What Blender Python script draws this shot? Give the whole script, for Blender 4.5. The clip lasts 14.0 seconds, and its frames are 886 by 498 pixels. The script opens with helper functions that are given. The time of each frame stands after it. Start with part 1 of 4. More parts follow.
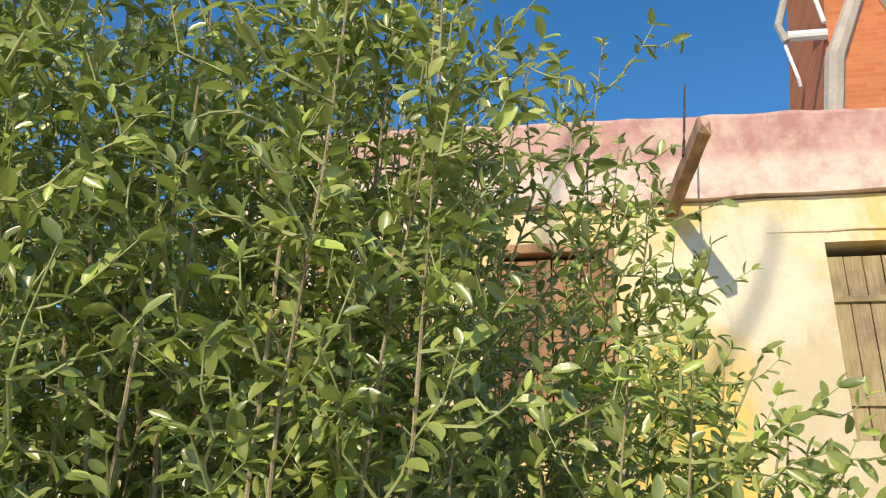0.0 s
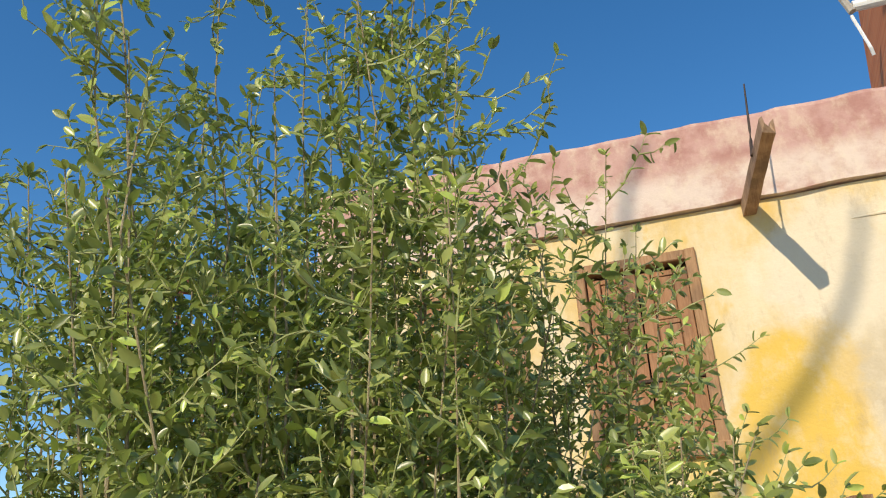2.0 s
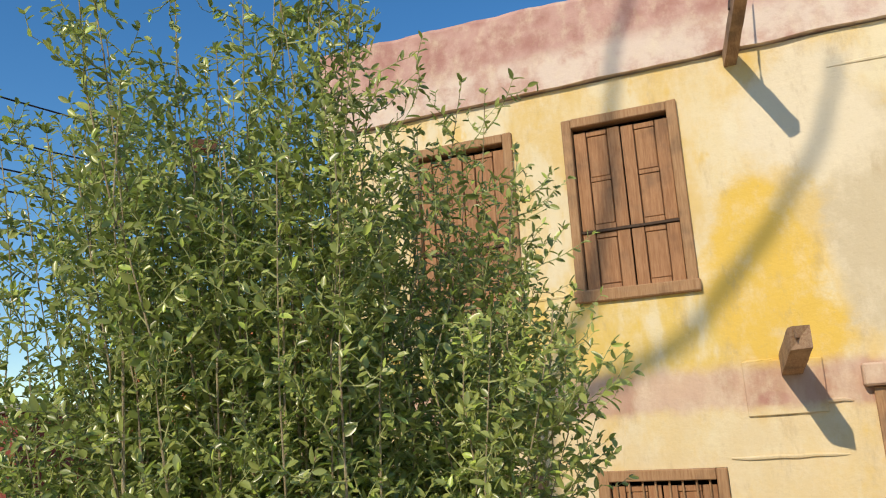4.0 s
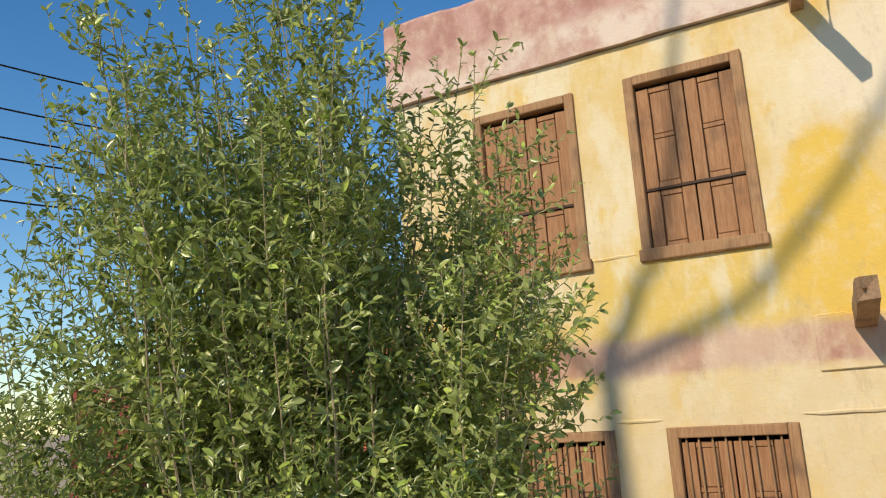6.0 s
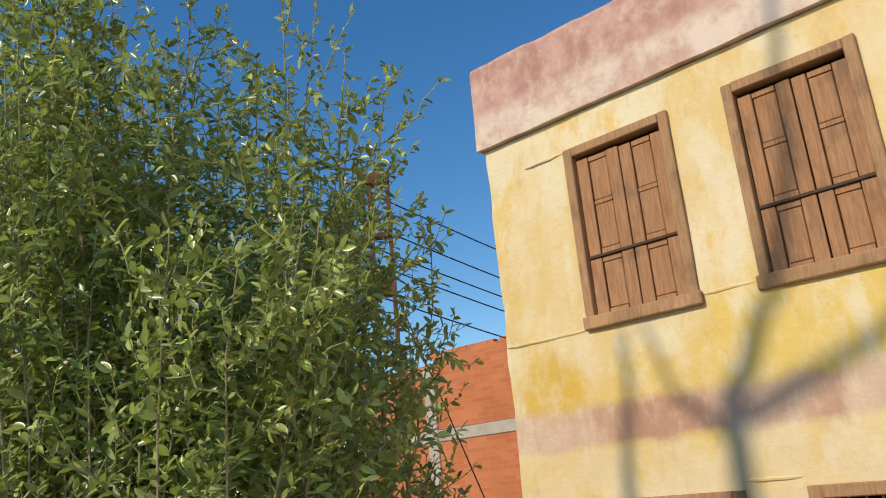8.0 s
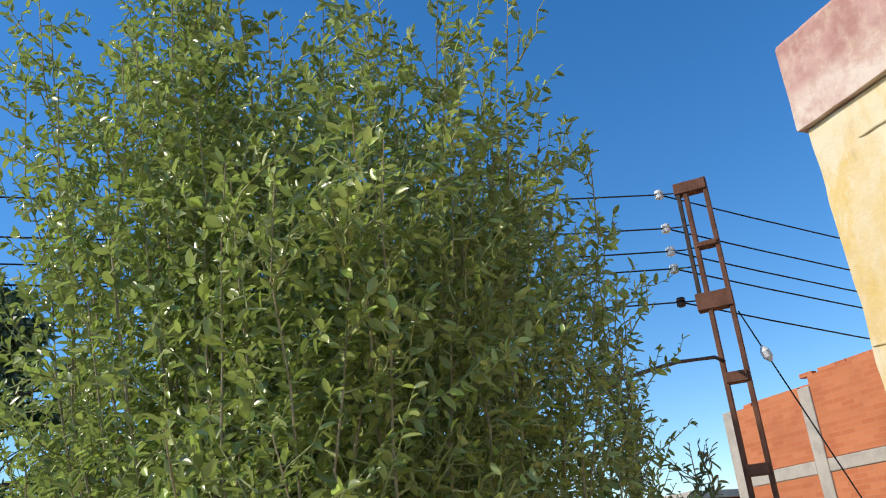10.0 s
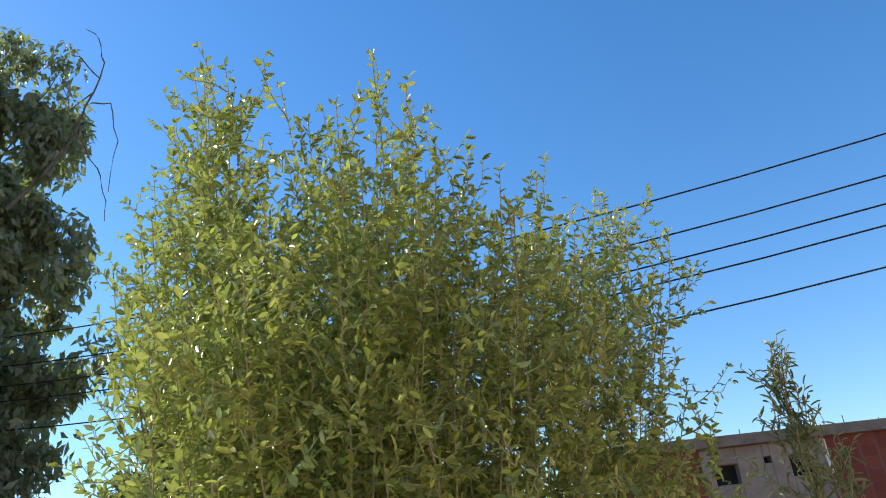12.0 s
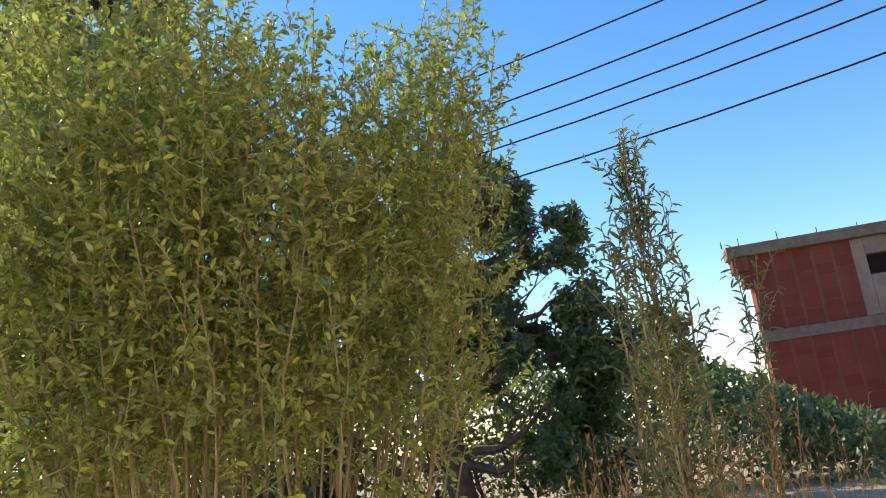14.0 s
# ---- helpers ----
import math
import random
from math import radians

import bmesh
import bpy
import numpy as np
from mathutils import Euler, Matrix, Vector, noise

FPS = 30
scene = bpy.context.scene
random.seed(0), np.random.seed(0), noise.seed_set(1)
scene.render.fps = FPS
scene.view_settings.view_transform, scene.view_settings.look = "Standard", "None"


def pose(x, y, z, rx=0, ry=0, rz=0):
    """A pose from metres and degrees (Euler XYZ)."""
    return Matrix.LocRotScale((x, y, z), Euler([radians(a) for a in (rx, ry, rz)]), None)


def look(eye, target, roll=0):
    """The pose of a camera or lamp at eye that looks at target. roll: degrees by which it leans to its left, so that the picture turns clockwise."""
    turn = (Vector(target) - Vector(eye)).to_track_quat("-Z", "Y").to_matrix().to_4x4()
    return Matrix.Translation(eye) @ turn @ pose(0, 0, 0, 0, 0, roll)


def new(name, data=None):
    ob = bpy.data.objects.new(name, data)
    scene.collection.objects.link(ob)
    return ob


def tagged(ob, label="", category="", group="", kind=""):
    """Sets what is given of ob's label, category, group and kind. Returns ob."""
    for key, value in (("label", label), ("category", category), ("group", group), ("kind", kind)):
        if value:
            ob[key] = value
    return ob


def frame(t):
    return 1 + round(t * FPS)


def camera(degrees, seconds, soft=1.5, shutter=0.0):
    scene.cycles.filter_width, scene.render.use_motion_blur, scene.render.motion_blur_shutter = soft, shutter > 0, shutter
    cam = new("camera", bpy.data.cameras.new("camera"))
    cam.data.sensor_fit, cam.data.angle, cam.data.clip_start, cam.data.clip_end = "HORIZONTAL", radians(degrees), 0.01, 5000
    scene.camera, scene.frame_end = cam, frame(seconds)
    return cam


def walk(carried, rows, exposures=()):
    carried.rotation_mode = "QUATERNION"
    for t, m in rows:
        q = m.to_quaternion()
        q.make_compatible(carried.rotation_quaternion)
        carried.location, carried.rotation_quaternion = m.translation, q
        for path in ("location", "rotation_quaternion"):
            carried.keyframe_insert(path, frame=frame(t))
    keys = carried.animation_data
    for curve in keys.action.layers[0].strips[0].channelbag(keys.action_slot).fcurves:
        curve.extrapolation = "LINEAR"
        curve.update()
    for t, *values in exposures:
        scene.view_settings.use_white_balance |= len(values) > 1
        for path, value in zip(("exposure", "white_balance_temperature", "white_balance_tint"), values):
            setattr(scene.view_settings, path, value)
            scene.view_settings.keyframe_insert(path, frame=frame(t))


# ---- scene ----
cam = camera(58.0, 14.0, soft=1.1)
PATH = [
    (0, (3.669, -5.910, 2.470), (3.272, -4.120, 3.268), 2.5),
    (0.5, (3.700, -5.905, 2.490), (3.085, -4.245, 3.425), 0.2),
    (1, (3.710, -5.904, 2.507), (3.026, -4.269, 3.435), -1.2),
    (1.5, (3.747, -6.070, 2.495), (3.083, -4.392, 3.358), -1.8),
    (2, (3.821, -6.155, 2.524), (3.205, -4.444, 3.357), -2.5),
    (2.5, (3.955, -6.262, 2.524), (3.346, -4.552, 3.363), -2.9),
    (3, (4.034, -6.405, 2.503), (3.426, -4.684, 3.322), -3.5),
    (3.5, (4.119, -6.552, 2.491), (3.479, -4.754, 3.087), -3.2),
    (4, (4.233, -6.531, 2.505), (3.496, -4.727, 2.954), -3.3),
    (4.2, (4.289, -6.537, 2.482), (3.519, -4.731, 2.864), -3.2),
    (6.3, (4.524, -6.542, 2.424), (3.553, -4.839, 2.822), -4.1),
    (6.5, (4.555, -6.464, 2.417), (3.574, -4.771, 2.830), -4.2),
    (7, (4.617, -6.215, 2.387), (3.589, -4.568, 2.868), -6.2),
    (7.5, (4.723, -5.918, 2.341), (3.566, -4.378, 2.877), -6),
    (7.7, (4.748, -5.809, 2.331), (3.546, -4.310, 2.886), -5.7),
    (9.8, (4.878, -5.339, 2.078), (3.202, -4.532, 2.813), -4.5),
    (10, (4.842, -5.227, 2.103), (3.126, -4.542, 2.868), -5.0),
    (10.3, (4.811, -5.023, 2.139), (3.007, -4.711, 2.946), -3.6),
    (10.5, (4.860, -4.845, 2.150), (3.045, -4.826, 2.988), -4.6),
    (11, (4.948, -4.687, 2.133), (3.139, -4.761, 2.982), -6.4),
    (11.5, (5.108, -4.513, 2.108), (3.302, -4.607, 2.960), -6.1),
    (12, (5.161, -4.301, 2.073), (3.371, -4.561, 2.926), -6.8),
    (12.5, (5.246, -4.106, 2.023), (3.464, -4.485, 2.848), -7.6),
    (13, (5.252, -3.844, 1.951), (3.463, -4.447, 2.610), -7.2),
    (13.5, (5.092, -3.523, 1.932), (3.333, -4.237, 2.560), -7.7),
    (14, (4.946, -3.244, 1.882), (3.160, -4.006, 2.363), -7.6),
]
walk(cam, [(t, look(e, a, r)) for t, e, a, r in PATH], exposures=[(0, 0.3, 7550, 10), (1.5, 0.2, 7550, 10), (3.0, 0.0, 7550, 10), (7.7, -0.05, 7550, 10), (9.8, 0.12, 6700, 10), (10.6, 0.45, 7200, 12), (12.0, 0.6, 7600, 15), (14.0, 0.75, 7800, 16)])

# ---- light: clear sky, sun behind the first half of the walk ----
SUN = Vector((0.21, 1.0, -0.69)).normalized()
world = bpy.data.worlds.new("sky")
scene.world = world
world.use_nodes = True
wn, wl = world.node_tree.nodes, world.node_tree.links
sky = wn.new("ShaderNodeTexSky")
sky.sky_type, sky.sun_disc = "NISHITA", False
sky.sun_elevation, sky.sun_rotation = radians(34), radians(191.8)
sky.air_density, sky.dust_density, sky.ozone_density = 1.0, 0.15, 3.2
deep = wn.new("ShaderNodeHueSaturation")
deep.inputs["Hue"].default_value = 0.503
deep.inputs["Saturation"].default_value = 1.31
wl.new(sky.outputs[0], deep.inputs["Color"])
wl.new(deep.outputs[0], wn["Background"].inputs[0])
wn["Background"].inputs[1].default_value = 0.175
sun_data = bpy.data.lights.new("sun", "SUN")
sun_data.energy, sun_data.angle, sun_data.color = 3.7, radians(0.6), (1.0, 0.93, 0.82)
sun = new("sun", sun_data)
sun.matrix_world = look((0, 0, 30), Vector((0, 0, 30)) + SUN)


# ---- materials ----
class Mat:
    """A small wrapper to write node materials in few lines."""

    def __init__(self, name, rough=0.8, metal=0.0, spec=0.3):
        self.m = bpy.data.materials.new(name)
        self.m.use_nodes = True
        self.n, self.l = self.m.node_tree.nodes, self.m.node_tree.links
        self.b = self.n["Principled BSDF"]
        self.b.inputs["Roughness"].default_value = rough
        self.b.inputs["Metallic"].default_value = metal
        self.b.inputs["Specular IOR Level"].default_value = spec
        self.pos = self.n.new("ShaderNodeNewGeometry").outputs["Position"]

    def noise(self, scale, detail=5, rough=0.6, stretch=None, offset=0.0):
        mp = self.n.new("ShaderNodeMapping")
        mp.inputs["Scale"].default_value = stretch or (1, 1, 1)
        mp.inputs["Location"].default_value = (offset, offset * 1.7, offset * 0.6)
        self.l.new(self.pos, mp.inputs["Vector"])
        t = self.n.new("ShaderNodeTexNoise")
        t.inputs["Scale"].default_value, t.inputs["Detail"].default_value, t.inputs["Roughness"].default_value = scale, detail, rough
        self.l.new(mp.outputs[0], t.inputs["Vector"])
        return t.outputs["Fac"]

    def ramp(self, fac, lo, hi):
        r = self.n.new("ShaderNodeMapRange")
        r.interpolation_type = "SMOOTHSTEP"
        r.inputs["From Min"].default_value, r.inputs["From Max"].default_value = lo, hi
        self.l.new(fac, r.inputs["Value"])
        return r.outputs["Result"]

    def math(self, op, a, b):
        m = self.n.new("ShaderNodeMath")
        m.operation = op
        for k, v in enumerate((a, b)):
            if isinstance(v, (int, float)):
                m.inputs[k].default_value = v
            else:
                self.l.new(v, m.inputs[k])
        return m.outputs[0]

    def mix(self, fac, a, b, kind="MIX"):
        m = self.n.new("ShaderNodeMix")
        m.data_type, m.blend_type = "RGBA", kind
        for k, v in ((0, fac), (6, a), (7, b)):
            if isinstance(v, (int, float)):
                m.inputs[k].default_value = v
            elif isinstance(v, tuple):
                m.inputs[k].default_value = (*v, 1)
            else:
                self.l.new(v, m.inputs[k])
        return m.outputs[2]

    def axis(self, k):
        s = self.n.new("ShaderNodeSeparateXYZ")
        self.l.new(self.pos, s.inputs[0])
        return s.outputs[k]

    def colour(self, c):
        if isinstance(c, tuple):
            self.b.inputs["Base Color"].default_value = (*c, 1)
        else:
            self.l.new(c, self.b.inputs["Base Color"])
        return self

    def bump(self, fac, strength=0.3, dist=0.02):
        bp = self.n.new("ShaderNodeBump")
        bp.inputs["Strength"].default_value, bp.inputs["Distance"].default_value = strength, dist
        self.l.new(fac, bp.inputs["Height"])
        self.l.new(bp.outputs[0], self.b.inputs["Normal"])
        return self


def blob(m, cx, cz, rx, rz, wobble):
    """A painted or worn patch of the facade, with an uneven edge: 1 inside, 0 outside."""
    dx = m.math("DIVIDE", m.math("SUBTRACT", m.axis(0), cx), rx)
    dz = m.math("DIVIDE", m.math("SUBTRACT", m.axis(2), cz), rz)
    r = m.math("ADD", m.math("MULTIPLY", dx, dx), m.math("MULTIPLY", dz, dz))
    r = m.math("ADD", r, m.math("MULTIPLY", m.math("SUBTRACT", wobble, 0.5), 2.6))
    return m.ramp(r, 1.5, 0.6)


def limewash():
    m = Mat("limewashed_plaster", 0.92, spec=0.15)
    big, mid, fine, streak = m.noise(0.9, 4), m.noise(3.2, 6, 0.65, offset=4), m.noise(22, 6, 0.7), m.noise(2.2, 5, 0.6, (1, 1, 0.25), 9)
    z = m.axis(2)
    wob = m.math("ADD", z, m.math("MULTIPLY", m.math("SUBTRACT", mid, 0.5), 0.22))
    cream, pale, yellow, ochre, gold = (0.70, 0.53, 0.27), (0.72, 0.60, 0.38), (0.70, 0.50, 0.15), (0.64, 0.41, 0.09), (0.72, 0.48, 0.11)
    c = m.mix(m.ramp(m.noise(2.4, 6, 0.7, (1, 1, 0.8), 15), 0.38, 0.62), cream, pale)
    c = m.mix(m.math("MULTIPLY", m.ramp(big, 0.42, 0.62), 0.55), c, (0.66, 0.46, 0.16))
    c = m.mix(m.ramp(streak, 0.42, 0.68), c, (0.68, 0.49, 0.20))
    c = m.mix(blob(m, 3.1, 3.2, 0.95, 0.45, mid), c, yellow)
    c = m.mix(m.math("MULTIPLY", m.ramp(m.noise(1.7, 5, 0.6, (1, 1, 0.45), 27), 0.50, 0.60), 0.7), c, (0.74, 0.66, 0.47))
    c = m.mix(m.math("MULTIPLY", m.ramp(m.noise(2.6, 5, 0.65, (1, 1, 0.4), 51), 0.56, 0.66), 0.75), c, (0.70, 0.48, 0.15))
    c = m.mix(blob(m, 4.18, 3.98, 0.30, 0.34, mid), c, gold)
    c = m.mix(blob(m, 4.22, 3.52, 0.46, 0.42, mid), c, gold)
    c = m.mix(blob(m, 4.34, 3.12, 0.44, 0.30, mid), c, gold)
    c = m.mix(blob(m, 1.75, 2.72, 0.5, 0.5, mid), c, (0.68, 0.48, 0.16))
    c = m.mix(blob(m, 0.85, 3.0, 0.3, 0.35, mid), c, ochre)
    c = m.mix(m.math("MULTIPLY", blob(m, 4.16, 2.62, 0.11, 0.05, mid), 0.8), c, (0.42, 0.10, 0.07))
    c = m.mix(blob(m, 5.12, 3.9, 0.42, 1.05, mid), c, (0.58, 0.48, 0.32))
    c = m.mix(blob(m, 4.7, 4.8, 0.5, 0.55, mid), c, (0.72, 0.62, 0.45))
    # washed-out pink band between the storeys and the pink parapet
    rose, rose_pale = (0.40, 0.20, 0.16), (0.60, 0.42, 0.33)
    pink = m.mix(m.ramp(streak, 0.35, 0.65), rose, rose_pale)
    band = m.math("MULTIPLY", m.ramp(wob, 2.50, 2.60), m.ramp(wob, 2.93, 2.80))
    c = m.mix(m.math("MULTIPLY", band, 0.85), c, pink)
    below = m.math("MULTIPLY", m.ramp(wob, 2.60, 2.5), m.ramp(mid, 0.3, 0.6))
    c = m.mix(m.math("MULTIPLY", below, 0.8), c, (0.68, 0.54, 0.32))
    top = m.ramp(z, 5.405, 5.415)
    upper = m.mix(m.ramp(mid, 0.34, 0.6), (0.42, 0.215, 0.18), (0.54, 0.33, 0.28))
    lower = m.mix(m.ramp(mid, 0.36, 0.6), (0.53, 0.33, 0.27), (0.68, 0.55, 0.46))
    par = m.mix(m.ramp(wob, 5.68, 5.84), lower, upper)
    c = m.mix(top, c, par)
    c = m.mix(m.math("MULTIPLY", m.ramp(fine, 0.56, 0.74), 0.35), c, (0.50, 0.40, 0.27))
    c = m.mix(m.math("MULTIPLY", m.ramp(m.noise(5.5, 6, 0.7, (1, 1, 0.7), 21), 0.44, 0.74), 0.45), c, (0.76, 0.66, 0.48))
    c = m.mix(m.math("MULTIPLY", m.ramp(m.noise(4.0, 7, 0.72, (1.4, 1, 0.5), 33), 0.55, 0.72), 0.4), c, (0.45, 0.33, 0.2))
    m.colour(c)
    return m.bump(m.math("ADD", m.math("MULTIPLY", fine, 0.5), mid), 0.35, 0.03).m


def wood(name, a, b, dirt=(0.10, 0.07, 0.05), axis_stretch=(9, 9, 0.7)):
    m = Mat(name, 0.75, spec=0.25)
    grain, blot = m.noise(7, 8, 0.7, axis_stretch), m.noise(2.3, 4)
    c = m.mix(m.ramp(grain, 0.3, 0.7), a, b)
    c = m.mix(m.math("MULTIPLY", m.ramp(blot, 0.48, 0.70), 0.55), c, dirt)
    c = m.mix(m.math("MULTIPLY", m.ramp(m.noise(3.1, 5, 0.65, (1, 1, 0.6), 13), 0.52, 0.70), 0.35), c, tuple(min(1.0, v * 1.5) for v in b))
    return m.colour(c).bump(grain, 0.35, 0.006).m


def plain(name, a, b, scale=6.0, rough=0.85, metal=0.0, bump=0.25, dist=0.01):
    m = Mat(name, rough, metal)
    t, f = m.noise(scale, 6, 0.65), m.noise(scale * 9, 5, 0.7, offset=3)
    c = m.mix(m.ramp(t, 0.32, 0.68), a, b)
    c = m.mix(m.math("MULTIPLY", m.ramp(f, 0.5, 0.75), 0.3), c, tuple(v * 0.55 for v in a))
    return m.colour(c).bump(f, bump, dist).m


def brickwork(name, a, b, mortar, turn):
    m = Mat(name, 0.9, spec=0.15)
    mp = m.n.new("ShaderNodeMapping")
    mp.inputs["Rotation"].default_value = turn
    m.l.new(m.pos, mp.inputs["Vector"])
    t = m.n.new("ShaderNodeTexBrick")
    t.inputs["Scale"].default_value = 1.0
    t.inputs["Brick Width"].default_value, t.inputs["Row Height"].default_value, t.inputs["Mortar Size"].default_value = 0.25, 0.075, 0.006
    t.inputs["Color1"].default_value, t.inputs["Color2"].default_value, t.inputs["Mortar"].default_value = (*a, 1), (*b, 1), (*mortar, 1)
    m.l.new(mp.outputs[0], t.inputs["Vector"])
    big = m.noise(1.4, 5)
    c = m.mix(m.math("MULTIPLY", m.ramp(big, 0.4, 0.7), 0.4), t.outputs["Color"], tuple(v * 0.7 for v in b))
    return m.colour(c).bump(t.outputs["Fac"], -0.4, 0.008).m


def foliage(name, dark, light, young, trans=0.35, rough=0.45):
    m = Mat(name, rough, spec=0.7)
    geo = m.n.new("ShaderNodeNewGeometry")
    info = m.n.new("ShaderNodeObjectInfo")
    r = m.math("FRACT", m.math("ADD", geo.outputs["Random Per Island"], info.outputs["Random"]), 0)
    c = m.mix(m.math("POWER", r, 1.35), dark, light)
    c = m.mix(m.ramp(r, 0.86, 0.97), c, young)
    c = m.mix(m.math("MULTIPLY", m.noise(60, 3), 0.35), c, light)
    m.colour(c)
    tr = m.n.new("ShaderNodeBsdfTranslucent")
    m.l.new(m.mix(0.5, c, (0.40, 0.58, 0.13)), tr.inputs["Color"])
    mx = m.n.new("ShaderNodeMixShader")
    mx.inputs[0].default_value = trans
    m.l.new(m.b.outputs[0], mx.inputs[1])
    m.l.new(tr.outputs[0], mx.inputs[2])
    m.l.new(mx.outputs[0], m.n["Material Output"].inputs["Surface"])
    return m.m


PLASTER = limewash()
SHUTTER = wood("weathered_brown_wood", (0.28, 0.13, 0.06), (0.42, 0.225, 0.115))
CASING = wood("casing_wood", (0.30, 0.16, 0.075), (0.43, 0.255, 0.135))
# near-black brown: the shade in the gap between the shutters, as a colour
GAP_SHADE = wood("gap_shade", (0.05, 0.03, 0.02), (0.09, 0.055, 0.035))
GREYWOOD = wood("grey_old_planks", (0.28, 0.20, 0.10), (0.42, 0.33, 0.19))
BEAM = wood("old_beam_wood", (0.26, 0.15, 0.09), (0.40, 0.27, 0.17), axis_stretch=(9, 0.8, 9))
RUST = plain("rusty_steel", (0.13, 0.055, 0.03), (0.20, 0.09, 0.055), 5, 0.7, 0.3)
IRON = plain("dark_iron", (0.045, 0.035, 0.03), (0.09, 0.06, 0.045), 9, 0.6, 0.4)
GLAZE = plain("white_porcelain", (0.75, 0.75, 0.72), (0.82, 0.82, 0.8), 9, 0.2, 0, 0.02)
CONCRETE = plain("raw_concrete", (0.36, 0.32, 0.27), (0.48, 0.43, 0.36), 3)
ORANGE = brickwork("orange_brick", (0.56, 0.20, 0.09), (0.48, 0.15, 0.065), (0.50, 0.21, 0.11), (radians(90), 0, 0))
MAROON = brickwork("maroon_brick", (0.25, 0.068, 0.046), (0.21, 0.052, 0.038), (0.21, 0.09, 0.065), (radians(90), 0, radians(90)))
# darker, browner concrete: the red house's shade is put into the colour
SHADED_CONCRETE = plain("shaded_concrete", (0.17, 0.12, 0.095), (0.25, 0.19, 0.15), 3)
RENDERED = plain("grey_render", (0.24, 0.17, 0.135), (0.33, 0.25, 0.20), 2.5)
STRAW = plain("dry_straw", (0.26, 0.17, 0.09), (0.42, 0.30, 0.15), 16, 0.8, 0, 0.2, 0.002)
CABLE = plain("black_cable", (0.012, 0.012, 0.014), (0.02, 0.02, 0.022), 20, 0.6)
BARK = plain("pale_tan_bark", (0.24, 0.19, 0.11), (0.42, 0.35, 0.22), 14, 0.9, 0, 0.5, 0.006)
TWIG = plain("green_twig", (0.24, 0.27, 0.10), (0.36, 0.38, 0.17), 20, 0.7, 0, 0.2, 0.002)
BARK_DARK = plain("dark_bark", (0.10, 0.075, 0.055), (0.17, 0.13, 0.10), 7, 0.9, 0, 0.6, 0.03)
EARTH = plain("dry_earth", (0.40, 0.30, 0.18), (0.52, 0.40, 0.26), 0.9, 0.95, 0, 0.4, 0.03)
WHITE = plain("white_pipe", (0.72, 0.72, 0.70), (0.8, 0.8, 0.78), 5, 0.4)
LEAF = foliage("shrub_leaf", (0.085, 0.125, 0.03), (0.50, 0.55, 0.17), (0.50, 0.64, 0.12), 0.32, 0.32)
LEAF_SLIM = foliage("narrow_leaf", (0.09, 0.12, 0.055), (0.17, 0.20, 0.10), (0.24, 0.24, 0.09), 0.3)
# grey-green, lightened so that the colour carries the sun's veiling haze
LEAF_TALL = foliage("hazed_grey_green_leaf", (0.11, 0.13, 0.085), (0.20, 0.22, 0.145), (0.24, 0.25, 0.15), 0.42)
LEAF_DARK = foliage("dark_green_leaf", (0.06, 0.085, 0.04), (0.11, 0.145, 0.07), (0.16, 0.19, 0.08), 0.32)
# near-black colour in place of the darkness of unlit rooms
ROOM_SHADE = plain("room_shade", (0.02, 0.016, 0.014), (0.03, 0.025, 0.02), 3)


# ---- building helpers ----
def part(name, bm, material, parent, label=""):
    """Links a bmesh as one mesh object under a thing or a part."""
    me = bpy.data.meshes.new(name)
    bm.to_mesh(me)
    bm.free()
    me.materials.append(material)
    ob = new(name, me)
    ob.parent = parent
    return tagged(ob, label)


def thing(name, label, category, at=(0, 0, 0), group="", kind=""):
    e = new(name)
    e.location = at
    e.empty_display_size = 0.2
    bpy.context.view_layer.update()
    return tagged(e, label, category, group, kind)


def box(bm, x0, x1, y0, y1, z0, z1, bevel=0.0, jitter=0.0):
    """A box with softened or uneven edges, added to bm."""
    r = bmesh.ops.create_cube(bm, size=1)
    vs = r["verts"]
    for v in vs:
        v.co = Vector((x0 + (v.co.x + 0.5) * (x1 - x0), y0 + (v.co.y + 0.5) * (y1 - y0), z0 + (v.co.z + 0.5) * (z1 - z0)))
        if jitter:
            v.co += Vector([random.uniform(-jitter, jitter) for _ in range(3)])
    if bevel:
        es = list({e for v in vs for e in v.link_edges})
        bmesh.ops.bevel(bm, geom=es, offset=bevel, segments=1, affect="EDGES")


def boxed(name, dims, material, parent, label="", bevel=0.006, jitter=0.0):
    bm = bmesh.new()
    box(bm, *dims, bevel=bevel, jitter=jitter)
    return part(name, bm, material, parent, label)


def tube(bm, pts, radii, sides=6):
    """A tapered tube along a line of points."""
    pts = [Vector(p) for p in pts]
    rings = []
    for i, p in enumerate(pts):
        d = (pts[min(i + 1, len(pts) - 1)] - pts[max(i - 1, 0)]).normalized()
        a = d.orthogonal().normalized()
        b = d.cross(a)
        rad = radii[i] if isinstance(radii, (list, tuple)) else radii
        rings.append([bm.verts.new(p + rad * (math.cos(k * math.tau / sides) * a + math.sin(k * math.tau / sides) * b)) for k in range(sides)])
    for r0, r1 in zip(rings, rings[1:]):
        # match the nearest start so that the tube does not twist
        s = min(range(sides), key=lambda q: (r1[q].co - r0[0].co).length)
        for k in range(sides):
            bm.faces.new((r0[k], r0[(k + 1) % sides], r1[(k + 1 + s) % sides], r1[(k + s) % sides]))
    bm.faces.new(rings[0][::-1])
    bm.faces.new(rings[-1])


